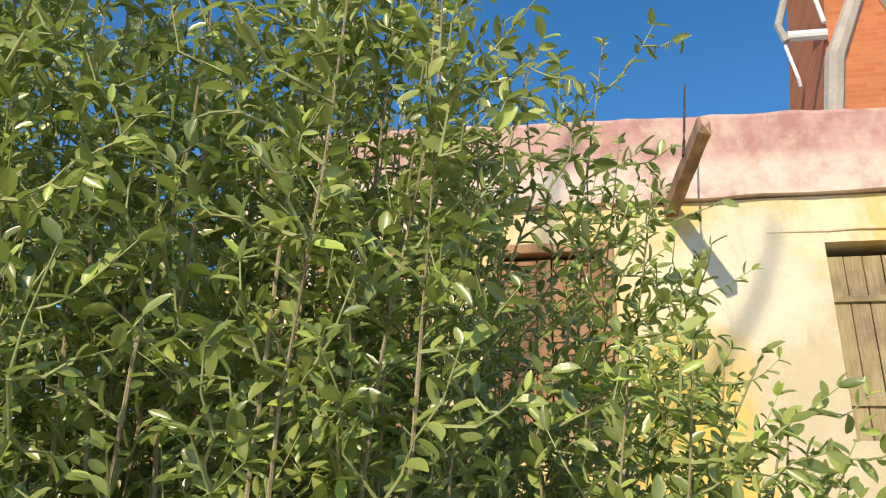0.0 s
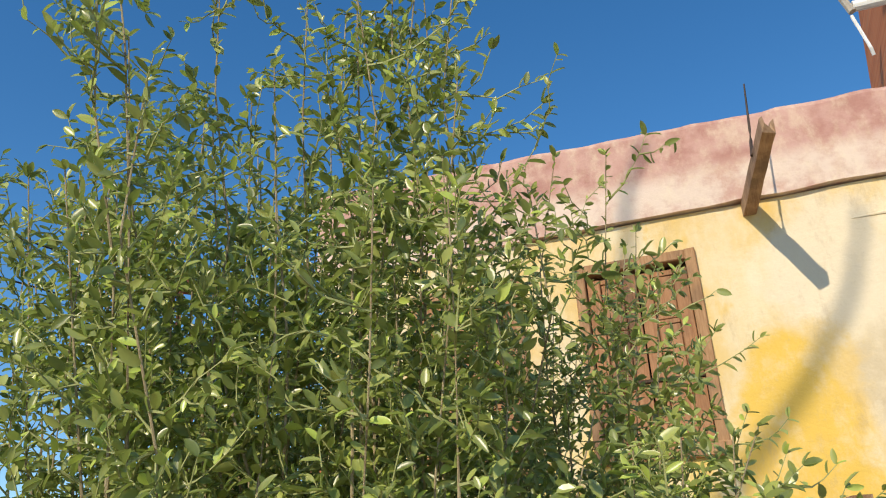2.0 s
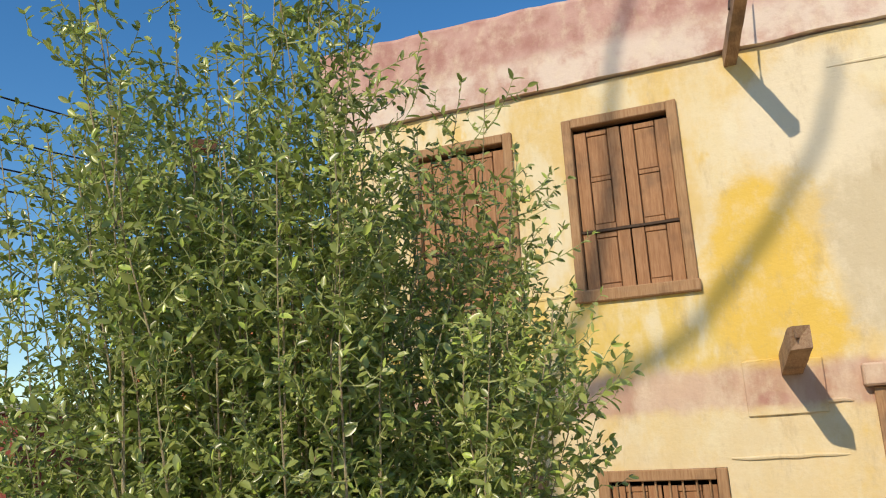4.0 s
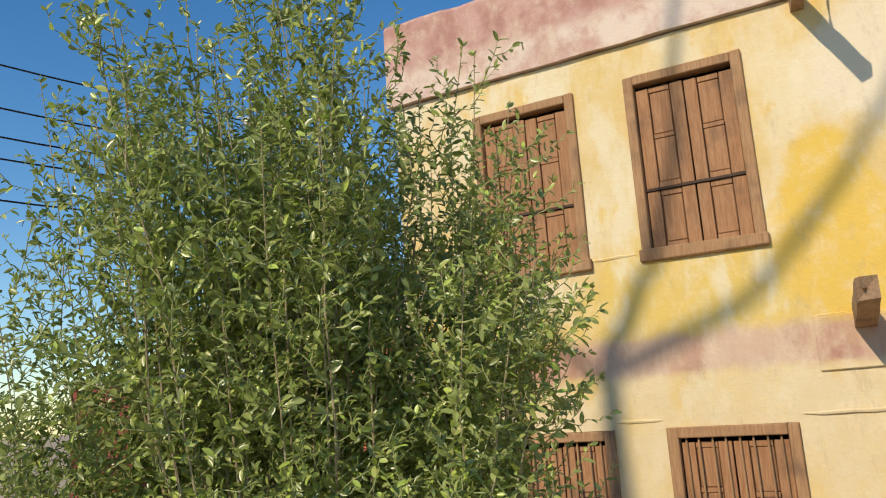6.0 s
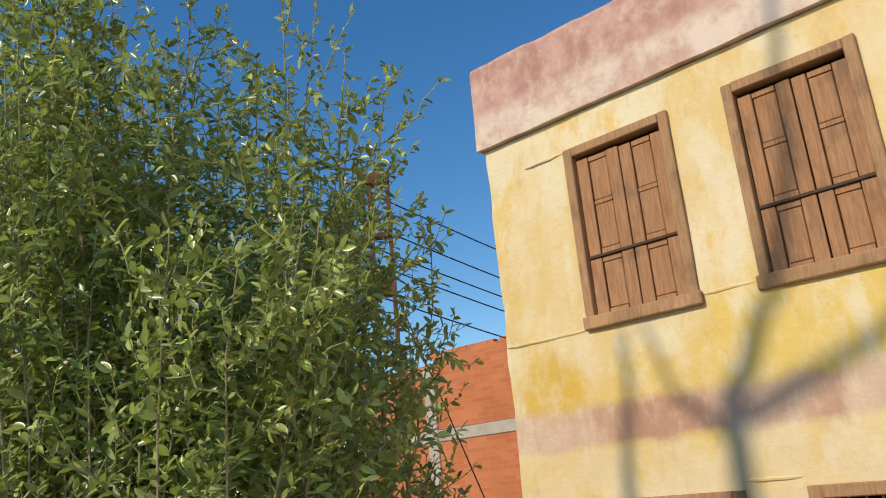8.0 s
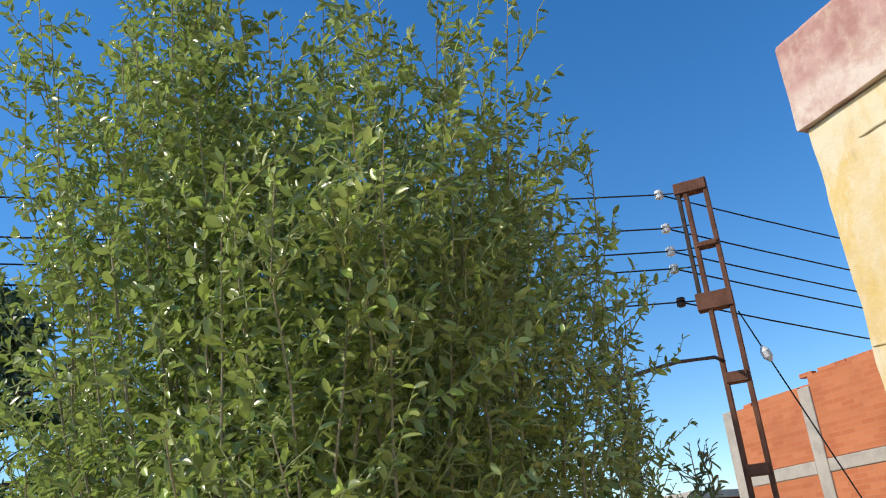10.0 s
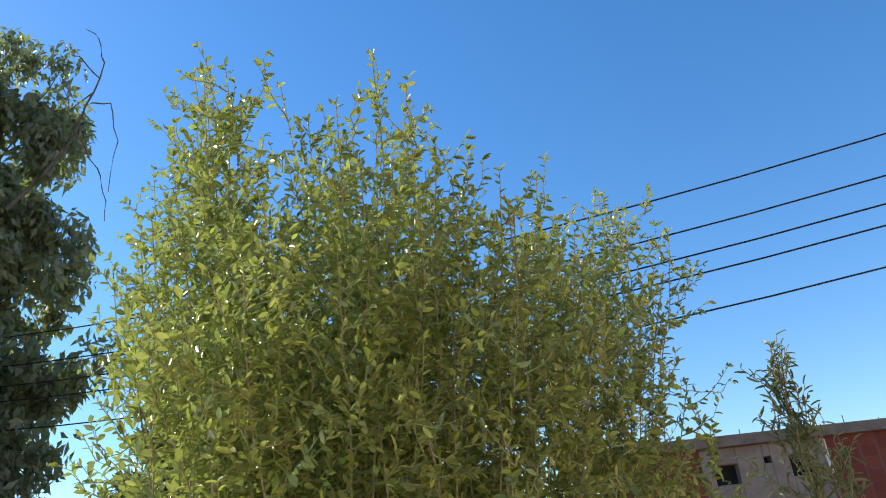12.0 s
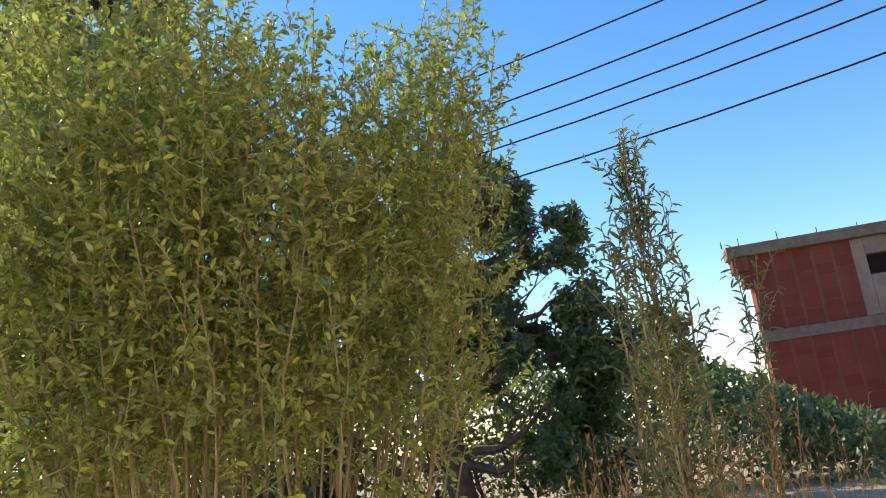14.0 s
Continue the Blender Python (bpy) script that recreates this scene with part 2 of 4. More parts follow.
def mesh_from(name, verts, faces, material, parent, smooth=False):
    me = bpy.data.meshes.new(name)
    me.from_pydata(verts, [], faces)
    if smooth:
        me.polygons.foreach_set("use_smooth", [True] * len(me.polygons))
    me.materials.append(material)
    ob = new(name, me)
    ob.parent = parent
    return ob


# one leaf lying along +x, folded along its midrib, its tip bent down; n leaves become one mesh
LEAF_SHAPE = np.array([(0, 0, 0), *[(x, k * w, 0.09 * abs(k) - 0.20 * x * x) for x, w in ((0.13, 0.30), (0.36, 0.5), (0.64, 0.49), (0.87, 0.28)) for k in (1, 0, -1)], (1, 0, -0.2)])
LEAF_FACES = [(0, 2, 1), (0, 3, 2)] + [f for r in (1, 4, 7) for f in ((r, r + 1, r + 4, r + 3), (r + 1, r + 2, r + 5, r + 4))] + [(10, 11, 13), (11, 12, 13)]
LEAF_PLAIN = np.array([(0, 0, 0), (0.45, 0.5, 0.06), (0.45, -0.5, 0.06), (1, 0, -0.12)])


def leaf_arrays(base, along, up, length, width, plain_shape=False):
    shape, cells = (LEAF_PLAIN, [(0, 2, 1), (1, 2, 3)]) if plain_shape else (LEAF_SHAPE, LEAF_FACES)
    along = along / np.linalg.norm(along, axis=1, keepdims=True)
    side = np.cross(up, along)
    side /= np.linalg.norm(side, axis=1, keepdims=True) + 1e-9
    nor = np.cross(along, side)
    v = base[:, None] + shape[None, :, :1] * (along * length[:, None])[:, None] + shape[None, :, 1:2] * (side * width[:, None])[:, None] + shape[None, :, 2:] * (nor * length[:, None])[:, None]
    k = len(shape)
    faces = [tuple(k * i + q for q in f) for i in range(len(base)) for f in cells]
    return v.reshape(-1, 3).tolist(), faces


RNG = np.random.default_rng(7)


def rand_dir(n):
    v = RNG.normal(size=(n, 3))
    return v / np.linalg.norm(v, axis=1, keepdims=True)


def curve_pts(p0, p1, n, bend, wob):
    """Points of a shoot from p0 to p1 that bows by bend and wanders by wob."""
    p0, p1 = np.array(p0, float), np.array(p1, float)
    t = np.linspace(0, 1, n)[:, None]
    off = np.array([bend[0], bend[1], bend[2]])
    p = p0 + (p1 - p0) * t + off * (4 * t * (1 - t))
    p[1:-1] += RNG.normal(size=(n - 2, 3)) * wob
    return p


# ---- ground: packed earth, lower along the foot of the house ----
def ground():
    xs = [-700, -250, -90, -40, -20, -12, -6, -2, 2, 6, 10, 16, 26, 45, 90, 250, 700]
    ys = [-700, -250, -90, -40, -22, -14, -9, -6, -4, -2.6, -1.9, -1.2, -0.4, 1, 4, 9, 20, 45, 90, 250, 700]

    def height(x, y):
        drop = min(max((y + 2.6) / 1.4, 0), 1)
        near = 1.0 if abs(x) < 80 and abs(y) < 80 else 0.0
        return 0.78 - 0.9 * drop * drop * (3 - 2 * drop) + near * 0.05 * noise.noise((x * 0.6, y * 0.6, 0))

    verts = [(x, y, height(x, y)) for y in ys for x in xs]
    n = len(xs)
    faces = [(j * n + i, j * n + i + 1, (j + 1) * n + i + 1, (j + 1) * n + i) for j in range(len(ys) - 1) for i in range(n - 1)]
    g = mesh_from("ground", verts, faces, EARTH, None)
    return tagged(g, "dry trodden earth of the village lane", "ground", kind="structure")


ground()

# ---- the yellow house ----
HX0, HX1, HD = 0.41, 9.6, 7.0
LEDGE, TOP = 5.41, 6.31
house = thing("house", "two-storey village house of peeling yellow limewash with a pink parapet", "house", (HX0, 0, -0.2))
# openings of the facade: left, right, bottom, top, and the gap between the upper and the lower shutters
OPENINGS = [
    (1.28, 2.29, 3.50, 5.10, 4.08),
    (2.75, 3.73, 3.50, 5.10, 4.08),
    (5.28, 6.30, 3.55, 5.02, 4.2),
    (7.2, 8.2, 3.50, 5.08, 4.08),
    (1.36, 2.35, 0.55, 2.14, 1.2),
    (2.78, 3.76, 0.55, 2.14, 1.2),
    (4.82, 5.92, 0.3, 2.66, 1.5),
]


def facade():
    """A plastered wall with real openings, uneven as if trowelled by hand."""
    def cuts(a, b, extra, step):
        c = sorted({round(v, 4) for v in (a, b, *extra)})
        out = []
        for p, q in zip(c, c[1:]):
            k = max(1, math.ceil((q - p) / step))
            out += [p + (q - p) * i / k for i in range(k)]
        return out + [c[-1]]

    xs = cuts(HX0, HX1, [v for o in OPENINGS for v in o[:2]], 0.16)
    zs = cuts(-0.3, LEDGE, [v for o in OPENINGS for v in o[2:4]], 0.16)
    depth = 0.34
    verts, faces, index = [], [], {}

    def vert(i, j, back):
        key = (i, j, back)
        if key not in index:
            x, z = xs[i], zs[j]
            y = depth if back else 0.012 * noise.noise((x * 1.3, 3, z * 1.3)) + 0.006 * noise.noise((x * 5, 7, z * 5))
            if not back and i == 0:
                x += 0.02 * noise.noise((0, 5, z * 2.5)) + 0.012 * noise.noise((0, 9, z * 9))
            index[key] = len(verts)
            verts.append((x, y, z))
        return index[key]

    def solid(i, j):
        if not (0 <= i < len(xs) - 1 and 0 <= j < len(zs) - 1):
            return False
        cx, cz = (xs[i] + xs[i + 1]) / 2, (zs[j] + zs[j + 1]) / 2
        return not any(o[0] < cx < o[1] and o[2] < cz < o[3] for o in OPENINGS)

    for i in range(len(xs) - 1):
        for j in range(len(zs) - 1):
            if not solid(i, j):
                continue
            faces.append((vert(i, j, 0), vert(i + 1, j, 0), vert(i + 1, j + 1, 0), vert(i, j + 1, 0)))
            faces.append((vert(i, j, 1), vert(i, j + 1, 1), vert(i + 1, j + 1, 1), vert(i + 1, j, 1)))
            for di, dj, a, b in ((-1, 0, (0, 0), (0, 1)), (1, 0, (1, 1), (1, 0)), (0, -1, (1, 0), (0, 0)), (0, 1, (0, 1), (1, 1))):
                if not solid(i + di, j + dj):
                    p, q = (i + a[0], j + a[1]), (i + b[0], j + b[1])
                    faces.append((vert(*p, 0), vert(*q, 0), vert(*q, 1), vert(*p, 1)))
    return mesh_from("wall", verts, faces, PLASTER, house)


def local(ob, parent):
    """Keeps the world place of a mesh that was built in world coordinates under a moved parent."""
    ob.matrix_parent_inverse = parent.matrix_world.inverted()
    return ob


def hp(name, bm, material, label="", parent=None):
    return local(part(name, bm, material, parent or house, label), house)


local(facade(), house)
for nm, dims in (("wall", (HX0, HX0 + 0.34, 0.345, HD, -0.3, LEDGE)), ("wall", (HX1 - 0.34, HX1, 0.345, HD, -0.3, LEDGE)), ("wall", (HX0 + 0.345, HX1 - 0.345, HD - 0.34, HD, -0.3, LEDGE))):
    bm = bmesh.new()
    box(bm, *dims)
    hp(nm, bm, PLASTER)
bm = bmesh.new()
box(bm, HX0 + 0.345, HX1 - 0.345, 0.345, HD - 0.345, LEDGE - 0.25, LEDGE - 0.02)
hp("roof", bm, CONCRETE)
# added unseen sheet inside the house, near-black for the unlit interior
bm = bmesh.new()
box(bm, HX0 + 0.345, HX1 - 0.345, 1.6, 1.7, -0.2, LEDGE - 0.26)
hp("inner_shade_wall", bm, ROOM_SHADE)


def parapet(x0, x1, y0, y1, along_x):
    """The pink parapet: a little proud of the wall below, its top worn uneven."""
    n = max(2, int((x1 - x0 if along_x else y1 - y0) / 0.11))
    zs = [LEDGE + 0.004, LEDGE + 0.05, LEDGE + 0.3, LEDGE + 0.6, TOP - 0.04, TOP]
    verts, faces = [], []
    for k in range(n + 1):
        for row, z in enumerate(zs):
            for side in (0, 1):
                if along_x:
                    x, y = x0 + (x1 - x0) * k / n, (y0, y1)[side]
                else:
                    x, y = (x0, x1)[side], y0 + (y1 - y0) * k / n
                zz = z - (0.032 * (x - HX0) if along_x and row >= 4 else 0) + (0.018 * noise.noise((x * 2.2, y * 2.2, 1)) + 0.014 * noise.noise((x * 9, y * 9, 4)) if row >= 4 else 0)
                if row == 0:
                    zz += 0.016 * noise.noise((x * 3, y * 3, 8)) + 0.008
                out = 0.014 * noise.noise((x * 1.6, z * 1.6, 3)) + (0.02 if row == 5 else 0) * (1 if side == 0 else -1)
                edge = 0.03 * noise.noise((2, y, z * 3)) if k in (0, n) else 0
                verts.append((x + edge if along_x else x + out, y + out if along_x else y, zz))
    m = 2 * len(zs)
    for k in range(n):
        a, b = k * m, (k + 1) * m
        for r in range(len(zs) - 1):
            faces.append((a + 2 * r, b + 2 * r, b + 2 * r + 2, a + 2 * r + 2))
            faces.append((a + 2 * r + 1, a + 2 * r + 3, b + 2 * r + 3, b + 2 * r + 1))
        faces.append((a + m - 2, b + m - 2, b + m - 1, a + m - 1))
        faces.append((a, a + 1, b + 1, b))
    for a, flip in ((0, False), (n * m, True)):
        for r in range(len(zs) - 1):
            f = (a + 2 * r, a + 2 * r + 2, a + 2 * r + 3, a + 2 * r + 1)
            faces.append(f[::-1] if flip else f)
    local(mesh_from("parapet", verts, faces, PLASTER, house), house)


parapet(HX0 - 0.05, HX1 + 0.04, -0.06, 0.2, True)
parapet(HX0 - 0.05, HX0 + 0.2, 0.21, HD, False)
parapet(HX1 - 0.2, HX1 + 0.04, 0.21, HD, False)


def shutter_leaf(parent, x0, x1, z0, z1, splits):
    """A panelled shutter leaf: two stiles, rails, and sunk panels with a gap round them."""
    leaf = part("shutter", bmesh.new(), SHUTTER, parent)
    bm = bmesh.new()
    w = x1 - x0
    s = 0.27 * w
    jx = lambda: random.uniform(-0.003, 0.003)
    box(bm, x0 + 0.003, x0 + s, 0.028, 0.062, z0, z1, 0.004, 0.002)
    box(bm, x1 - s, x1 - 0.003, 0.028, 0.062, z0, z1, 0.004, 0.002)
    zs = [z0, *splits, z1]
    for a in (z0, z1 - 0.045):
        box(bm, x0 + s + 0.008 + jx(), x1 - s - 0.008 + jx(), 0.034, 0.06, a, a + 0.045, 0.003)
    for a in splits:
        box(bm, x0 + s + 0.008, x1 - s - 0.008, 0.036, 0.06, a - 0.018, a + 0.018, 0.003)
    box(bm, x0 + 0.01, x1 - 0.01, 0.064, 0.075, z0 + 0.005, z1 - 0.005)
    leaf_mesh = leaf.data
    bm.to_mesh(leaf_mesh)
    bm.free()
    for a, b in zip(zs, zs[1:]):
        bm = bmesh.new()
        a2, b2 = a + (0.05 if a == z0 else 0.022), b - (0.05 if b == z1 else 0.022)
        box(bm, x0 + s + 0.009, x1 - s - 0.009, 0.040, 0.056, a2, b2, 0.007, 0.0025)
        p = part("panel", bm, SHUTTER, leaf)
    return leaf


def window(o, number, label, bars=False, planks=False):
    x0, x1, z0, z1, shutter_gap = o
    win = tagged(new(f"window_{number}"), label, "window", kind="structure")
    c = 0.085
    # casing, slightly skew and proud of the plaster
    for name, dims in () if planks else (("jamb", (x0, x0 + c, -0.03, 0.09, z0, z1)), ("jamb", (x1 - c, x1, -0.03, 0.09, z0, z1)), ("lintel", (x0 + c + 0.001, x1 - c - 0.001, -0.033, 0.09, z1 - c, z1))):
        boxed(name, dims, CASING, win, bevel=0.007, jitter=0.004)
    if not planks:
      part("sill", (lambda b: (box(b, x0 - 0.015, x1 + 0.02, -0.055, 0.09, z0 - 0.02, z0 + 0.085, 0.01, 0.005), b)[1])(bmesh.new()), CASING, win)
    a, b, lo, hi = x0 + c + 0.004, x1 - c - 0.004, z0 + 0.088, z1 - c - 0.03
    if planks:
        a, b, lo, hi = x0 + 0.004, x1 - 0.004, z0 + 0.002, z1 - 0.10
    mid = (a + b) / 2 + random.uniform(-0.01, 0.01)
    if planks:
        edge = a
        while edge < b - 0.03:
            w = min(random.uniform(0.13, 0.19), b - edge)
            part("plank", (lambda q: (box(q, edge, edge + w - 0.008, 0.10, 0.125, lo, hi + 0.02, 0.004, 0.003), q)[1])(bmesh.new()), GREYWOOD, win)
            edge += w
        for z in (lo + 0.25, hi - 0.35):
            part("batten", (lambda q: (box(q, a, b, 0.078, 0.098, z, z + 0.05, 0.004), q)[1])(bmesh.new()), GREYWOOD, win)
    else:
        split = shutter_gap + (hi - shutter_gap) * 0.52
        for u, v in ((a, mid - 0.003), (mid + 0.003, b)):
            shutter_leaf(win, u, v, shutter_gap + 0.022, hi - random.uniform(0, 0.012), [split + random.uniform(-0.03, 0.03)])
            shutter_leaf(win, u, v, lo, shutter_gap - 0.006, [])
        # dark strip that stands in for the shadowed gap between the shutters
        part("shutter_gap", (lambda q: (box(q, a - 0.004, b + 0.004, 0.012, 0.07, shutter_gap - 0.004, shutter_gap + 0.02, 0.004), q)[1])(bmesh.new()), GAP_SHADE, win)
    # near-black sheet behind the window, for the darkness indoors
    part("shade_backing", (lambda q: (box(q, x0 - 0.02, x1 + 0.02, 0.35, 0.37, z0 - 0.02, z1 + 0.02), q)[1])(bmesh.new()), ROOM_SHADE, win)
    if bars:
        n = 8
        for k in range(n):
            x = a + (b - a) * (k + 0.5) / n + random.uniform(-0.006, 0.006)
            bm = bmesh.new()
            tube(bm, [(x, 0.012, lo), (x + 0.004, 0.010, (lo + hi) / 2), (x, 0.012, hi + 0.03)], 0.009, 6)
            part("window_bar", bm, CASING, win, "brown painted window bar")
    return win


for k, o in enumerate(OPENINGS):
    kind = "window closed with old grey planks" if k == 2 else "lower window with iron bars and brown shutters" if k >= 4 else "closed brown wooden shutters in a heavy casing"
    window(o, k + 1, kind, bars=k >= 4, planks=k == 2)


def plaster_lip(x0, x1, z):
    """The raised lime edge left above or beside a window."""
    bm = bmesh.new()
    pts = [(x0 + (x1 - x0) * k / 7, -0.004, z + 0.012 * noise.noise((k * 0.9, x0, z))) for k in range(8)]
    tube(bm, pts, [0.006, 0.014, 0.016, 0.015, 0.016, 0.014, 0.013, 0.006], 6)
    hp("plaster_lip", bm, PLASTER)


for x0, x1, z in ((0.85, 1.26, 5.09), (4.88, 6.4, 5.12), (0.42, 1.27, 3.49), (2.37, 2.76, 2.2), (3.8, 4.6, 2.2), (2.3, 2.74, 3.56), (3.97, 4.2, 2.90), (4.45, 4.68, 2.58)):
    plaster_lip(x0, x1, z)


bm = bmesh.new()
box(bm, 4.76, 6.02, -0.10, 0.10, 2.665, 2.82, 0.015, 0.008)
hp("lintel_slab", bm, PLASTER, "thick pink plastered lintel slab")
bm = bmesh.new()
box(bm, 3.96, 4.52, -0.022, 0.02, 2.50, 2.90, 0.006, 0.006)
hp("spout_patch", bm, PLASTER, "square plaster patch round the spout")


def spout(name, root, tip, wide, tall, label, rod=False):
    """A rain spout: an old hollowed beam that sticks out of the wall, notched at its end."""
    root, tip = Vector(root), Vector(tip)
    d = (tip - root)
    sp = hp(name, bmesh.new(), BEAM, label)
    bm = bmesh.new()
    n = 9
    verts = []
    side = Vector((1, 0, 0))
    for k in range(n + 1):
        p = root - d.normalized() * 0.25 + (d + d.normalized() * 0.25) * (k / n)
        w, h = wide * (1 - 0.12 * k / n) / 2, tall * (1 - 0.1 * k / n)
        j = 0.006 * noise.noise((k * 0.8, tall * 30, 2))
        prof = [(-w, 0), (w, 0), (w + j, h), (w * 0.55, h), (w * 0.4, h * 0.5), (-w * 0.4, h * 0.5 + j), (-w * 0.55, h), (-w, h + j)]
        ring = [bm.verts.new(p + side * (u + j) + Vector((0, (0.05 * math.sin(u * 60) if k == n else 0), v - tall / 2))) for u, v in prof]
        verts.append(ring)
    for r0, r1 in zip(verts, verts[1:]):
        for q in range(8):
            bm.faces.new((r0[q], r0[(q + 1) % 8], r1[(q + 1) % 8], r1[q]))
    bm.faces.new(verts[0])
    bm.faces.new(verts[-1][::-1])
    bmesh.ops.recalc_face_normals(bm, faces=bm.faces[:])
    bm.to_mesh(sp.data)
    bm.free()
    if rod:
        bm = bmesh.new()
        tube(bm, [root + d * 0.66 + Vector((-0.05, 0, 0.02)), root + d * 0.6 + Vector((-0.02, 0, 0.18)), root + d * 0.56 + Vector((0.0, 0, 0.3)), root + d * 0.54 + Vector((0.04, 0, 0.72))], [0.012, 0.012, 0.01, 0.006], 6)
        part("rod", bm, IRON, sp, "bent rusty rod")
    return sp


spout("waterspout", (4.19, 0.0, 5.36), (4.35, -1.1, 5.43), 0.10, 0.12, "weathered wooden rain spout", rod=True)
spout("waterspout", (4.30, 0.0, 2.86), (4.37, -0.95, 2.98), 0.15, 0.16, "thick mud-coated rain spout")


def roof_room():
    """Brick stair hood on the roof with grey lime stripes, a leaning frame beside it."""
    room = thing("roof_room", "orange brick roof hut with diagonal grey mortar stripes", "hut", (7.2, 3.0, LEDGE))
    x0, x1, y0, y1, z0, z1 = 6.1, 9.2, 3.0, 5.4, LEDGE - 0.02, 12.2
    bm = bmesh.new()
    box(bm, x0, x1, y0, y1, z0, z1, 0.02, 0.02)
    for v in bm.verts:
        if v.co.z > 8.5 and v.co.x < 7:
            v.co.x += 0.75
    local(part("wall", bm, ORANGE, room), room)
    for a, b in (((6.25, 8.0), (7.3, 10.6)), ((7.85, 8.0), (7.0, 10.6))):
        bm = bmesh.new()
        tube(bm, [(a[0], y0 - 0.01, a[1] - 1.2), (a[0] * 0.7 + b[0] * 0.3, y0 - 0.015, a[1] * 0.7 + b[1] * 0.3), (a[0] * 0.4 + b[0] * 0.6, y0 - 0.012, a[1] * 0.4 + b[1] * 0.6), (b[0], y0 - 0.01, b[1])], [0.11, 0.12, 0.11, 0.12], 8)
        local(part("mortar_stripe", bm, CONCRETE, room, "thick grey mortar stripe"), room)
    fr = thing("rooftop_frame", "grey steel frame with a white cross bar on the roof", "frame", (5.75, 3.0, LEDGE))
    bm = bmesh.new()
    tube(bm, [(6.02, 2.92, 9.05), (5.95, 2.92, 9.3), (6.22, 2.92, 10.2)], 0.05, 8)
    local(part("post", bm, CONCRETE, fr), fr)
    bm = bmesh.new()
    tube(bm, [(6.04, 2.93, 9.13), (6.5, 2.93, 9.12)], 0.07, 10)
    local(part("cross_bar", bm, WHITE, fr, "white round cross bar"), fr)
    bm = bmesh.new()
    tube(bm, [(6.0, 2.93, 9.0), (6.1, 2.95, 8.5), (6.12, 3.0, 8.42)], 0.022, 8)
    local(part("pipe", bm, WHITE, fr, "thin white pipe"), fr)
    bm = bmesh.new()
    tube(bm, [(6.5, 2.93, 9.3), (6.4, 2.93, 10.0)], 0.03, 8)
    local(part("pipe", bm, WHITE, fr, "thin white pipe"), fr)


roof_room()


# ---- brick buildings behind ----
def orange_building():
    b = thing("brick_building", "unplastered orange brick house with raw concrete frame", "building", (-3, 4, 0))
    y, x0, x1, top = 4.0, -6.25, 0.3, 4.3
    cols = [-6.1, -4.35, -2.2, 0.1]
    rise = lambda x: 0.6 * (max(c for c in cols if c <= x) + 6.1) / 6
    for a, c in zip(cols, cols[1:]):
        for z0, z1 in ((-0.2, 1.3), (1.5, 3.08), (3.28, top)):
            bm = bmesh.new()
            box(bm, a + 0.12, c - 0.12, y, y + 0.25, z0, z1 + (rise(a) if z1 == top else 0))
            local(part("wall", bm, ORANGE, b), b)
    for c in cols:
        bm = bmesh.new()
        box(bm, c - 0.12, c + 0.12, y - 0.02, y + 0.28, -0.2, top + 0.02, 0.01, 0.008)
        local(part("column", bm, CONCRETE, b, "raw concrete column"), b)
    for z in (1.3, 3.08):
        for a, c in zip(cols, cols[1:]):
            bm = bmesh.new()
            box(bm, a + 0.122, c - 0.122, y - 0.015, y + 0.27, z + 0.004, z + 0.196, 0.01, 0.006)
            local(part("beam", bm, CONCRETE, b, "raw concrete beam"), b)
    bm = bmesh.new()
    box(bm, x0 + 0.05, x0 + 0.28, y + 0.3, y + 6, -0.2, top)
    local(part("wall", bm, MAROON, b), b)
    bm = bmesh.new()
    box(bm, x0 + 0.3, x1, y + 0.3, y + 6, top - 1.4, top - 1.2)
    local(part("roof", bm, CONCRETE, b), b)
    brick = None
    for k in range(34):
        x = random.uniform(-6.0, 0.0)
        if brick is None:
            bm = bmesh.new()
            box(bm, -0.12, 0.12, -0.055, 0.055, 0, 0.065, 0.004)
            brick = local(part("brick", bm, ORANGE, b), b)
            ob = brick
        else:
            ob = new("brick", brick.data)
            ob.parent = b
            local(ob, b)
        ob.matrix_basis = pose(x, y + 0.12, top + rise(x) + 0.001, 0, 0, random.uniform(-12, 12))


orange_building()


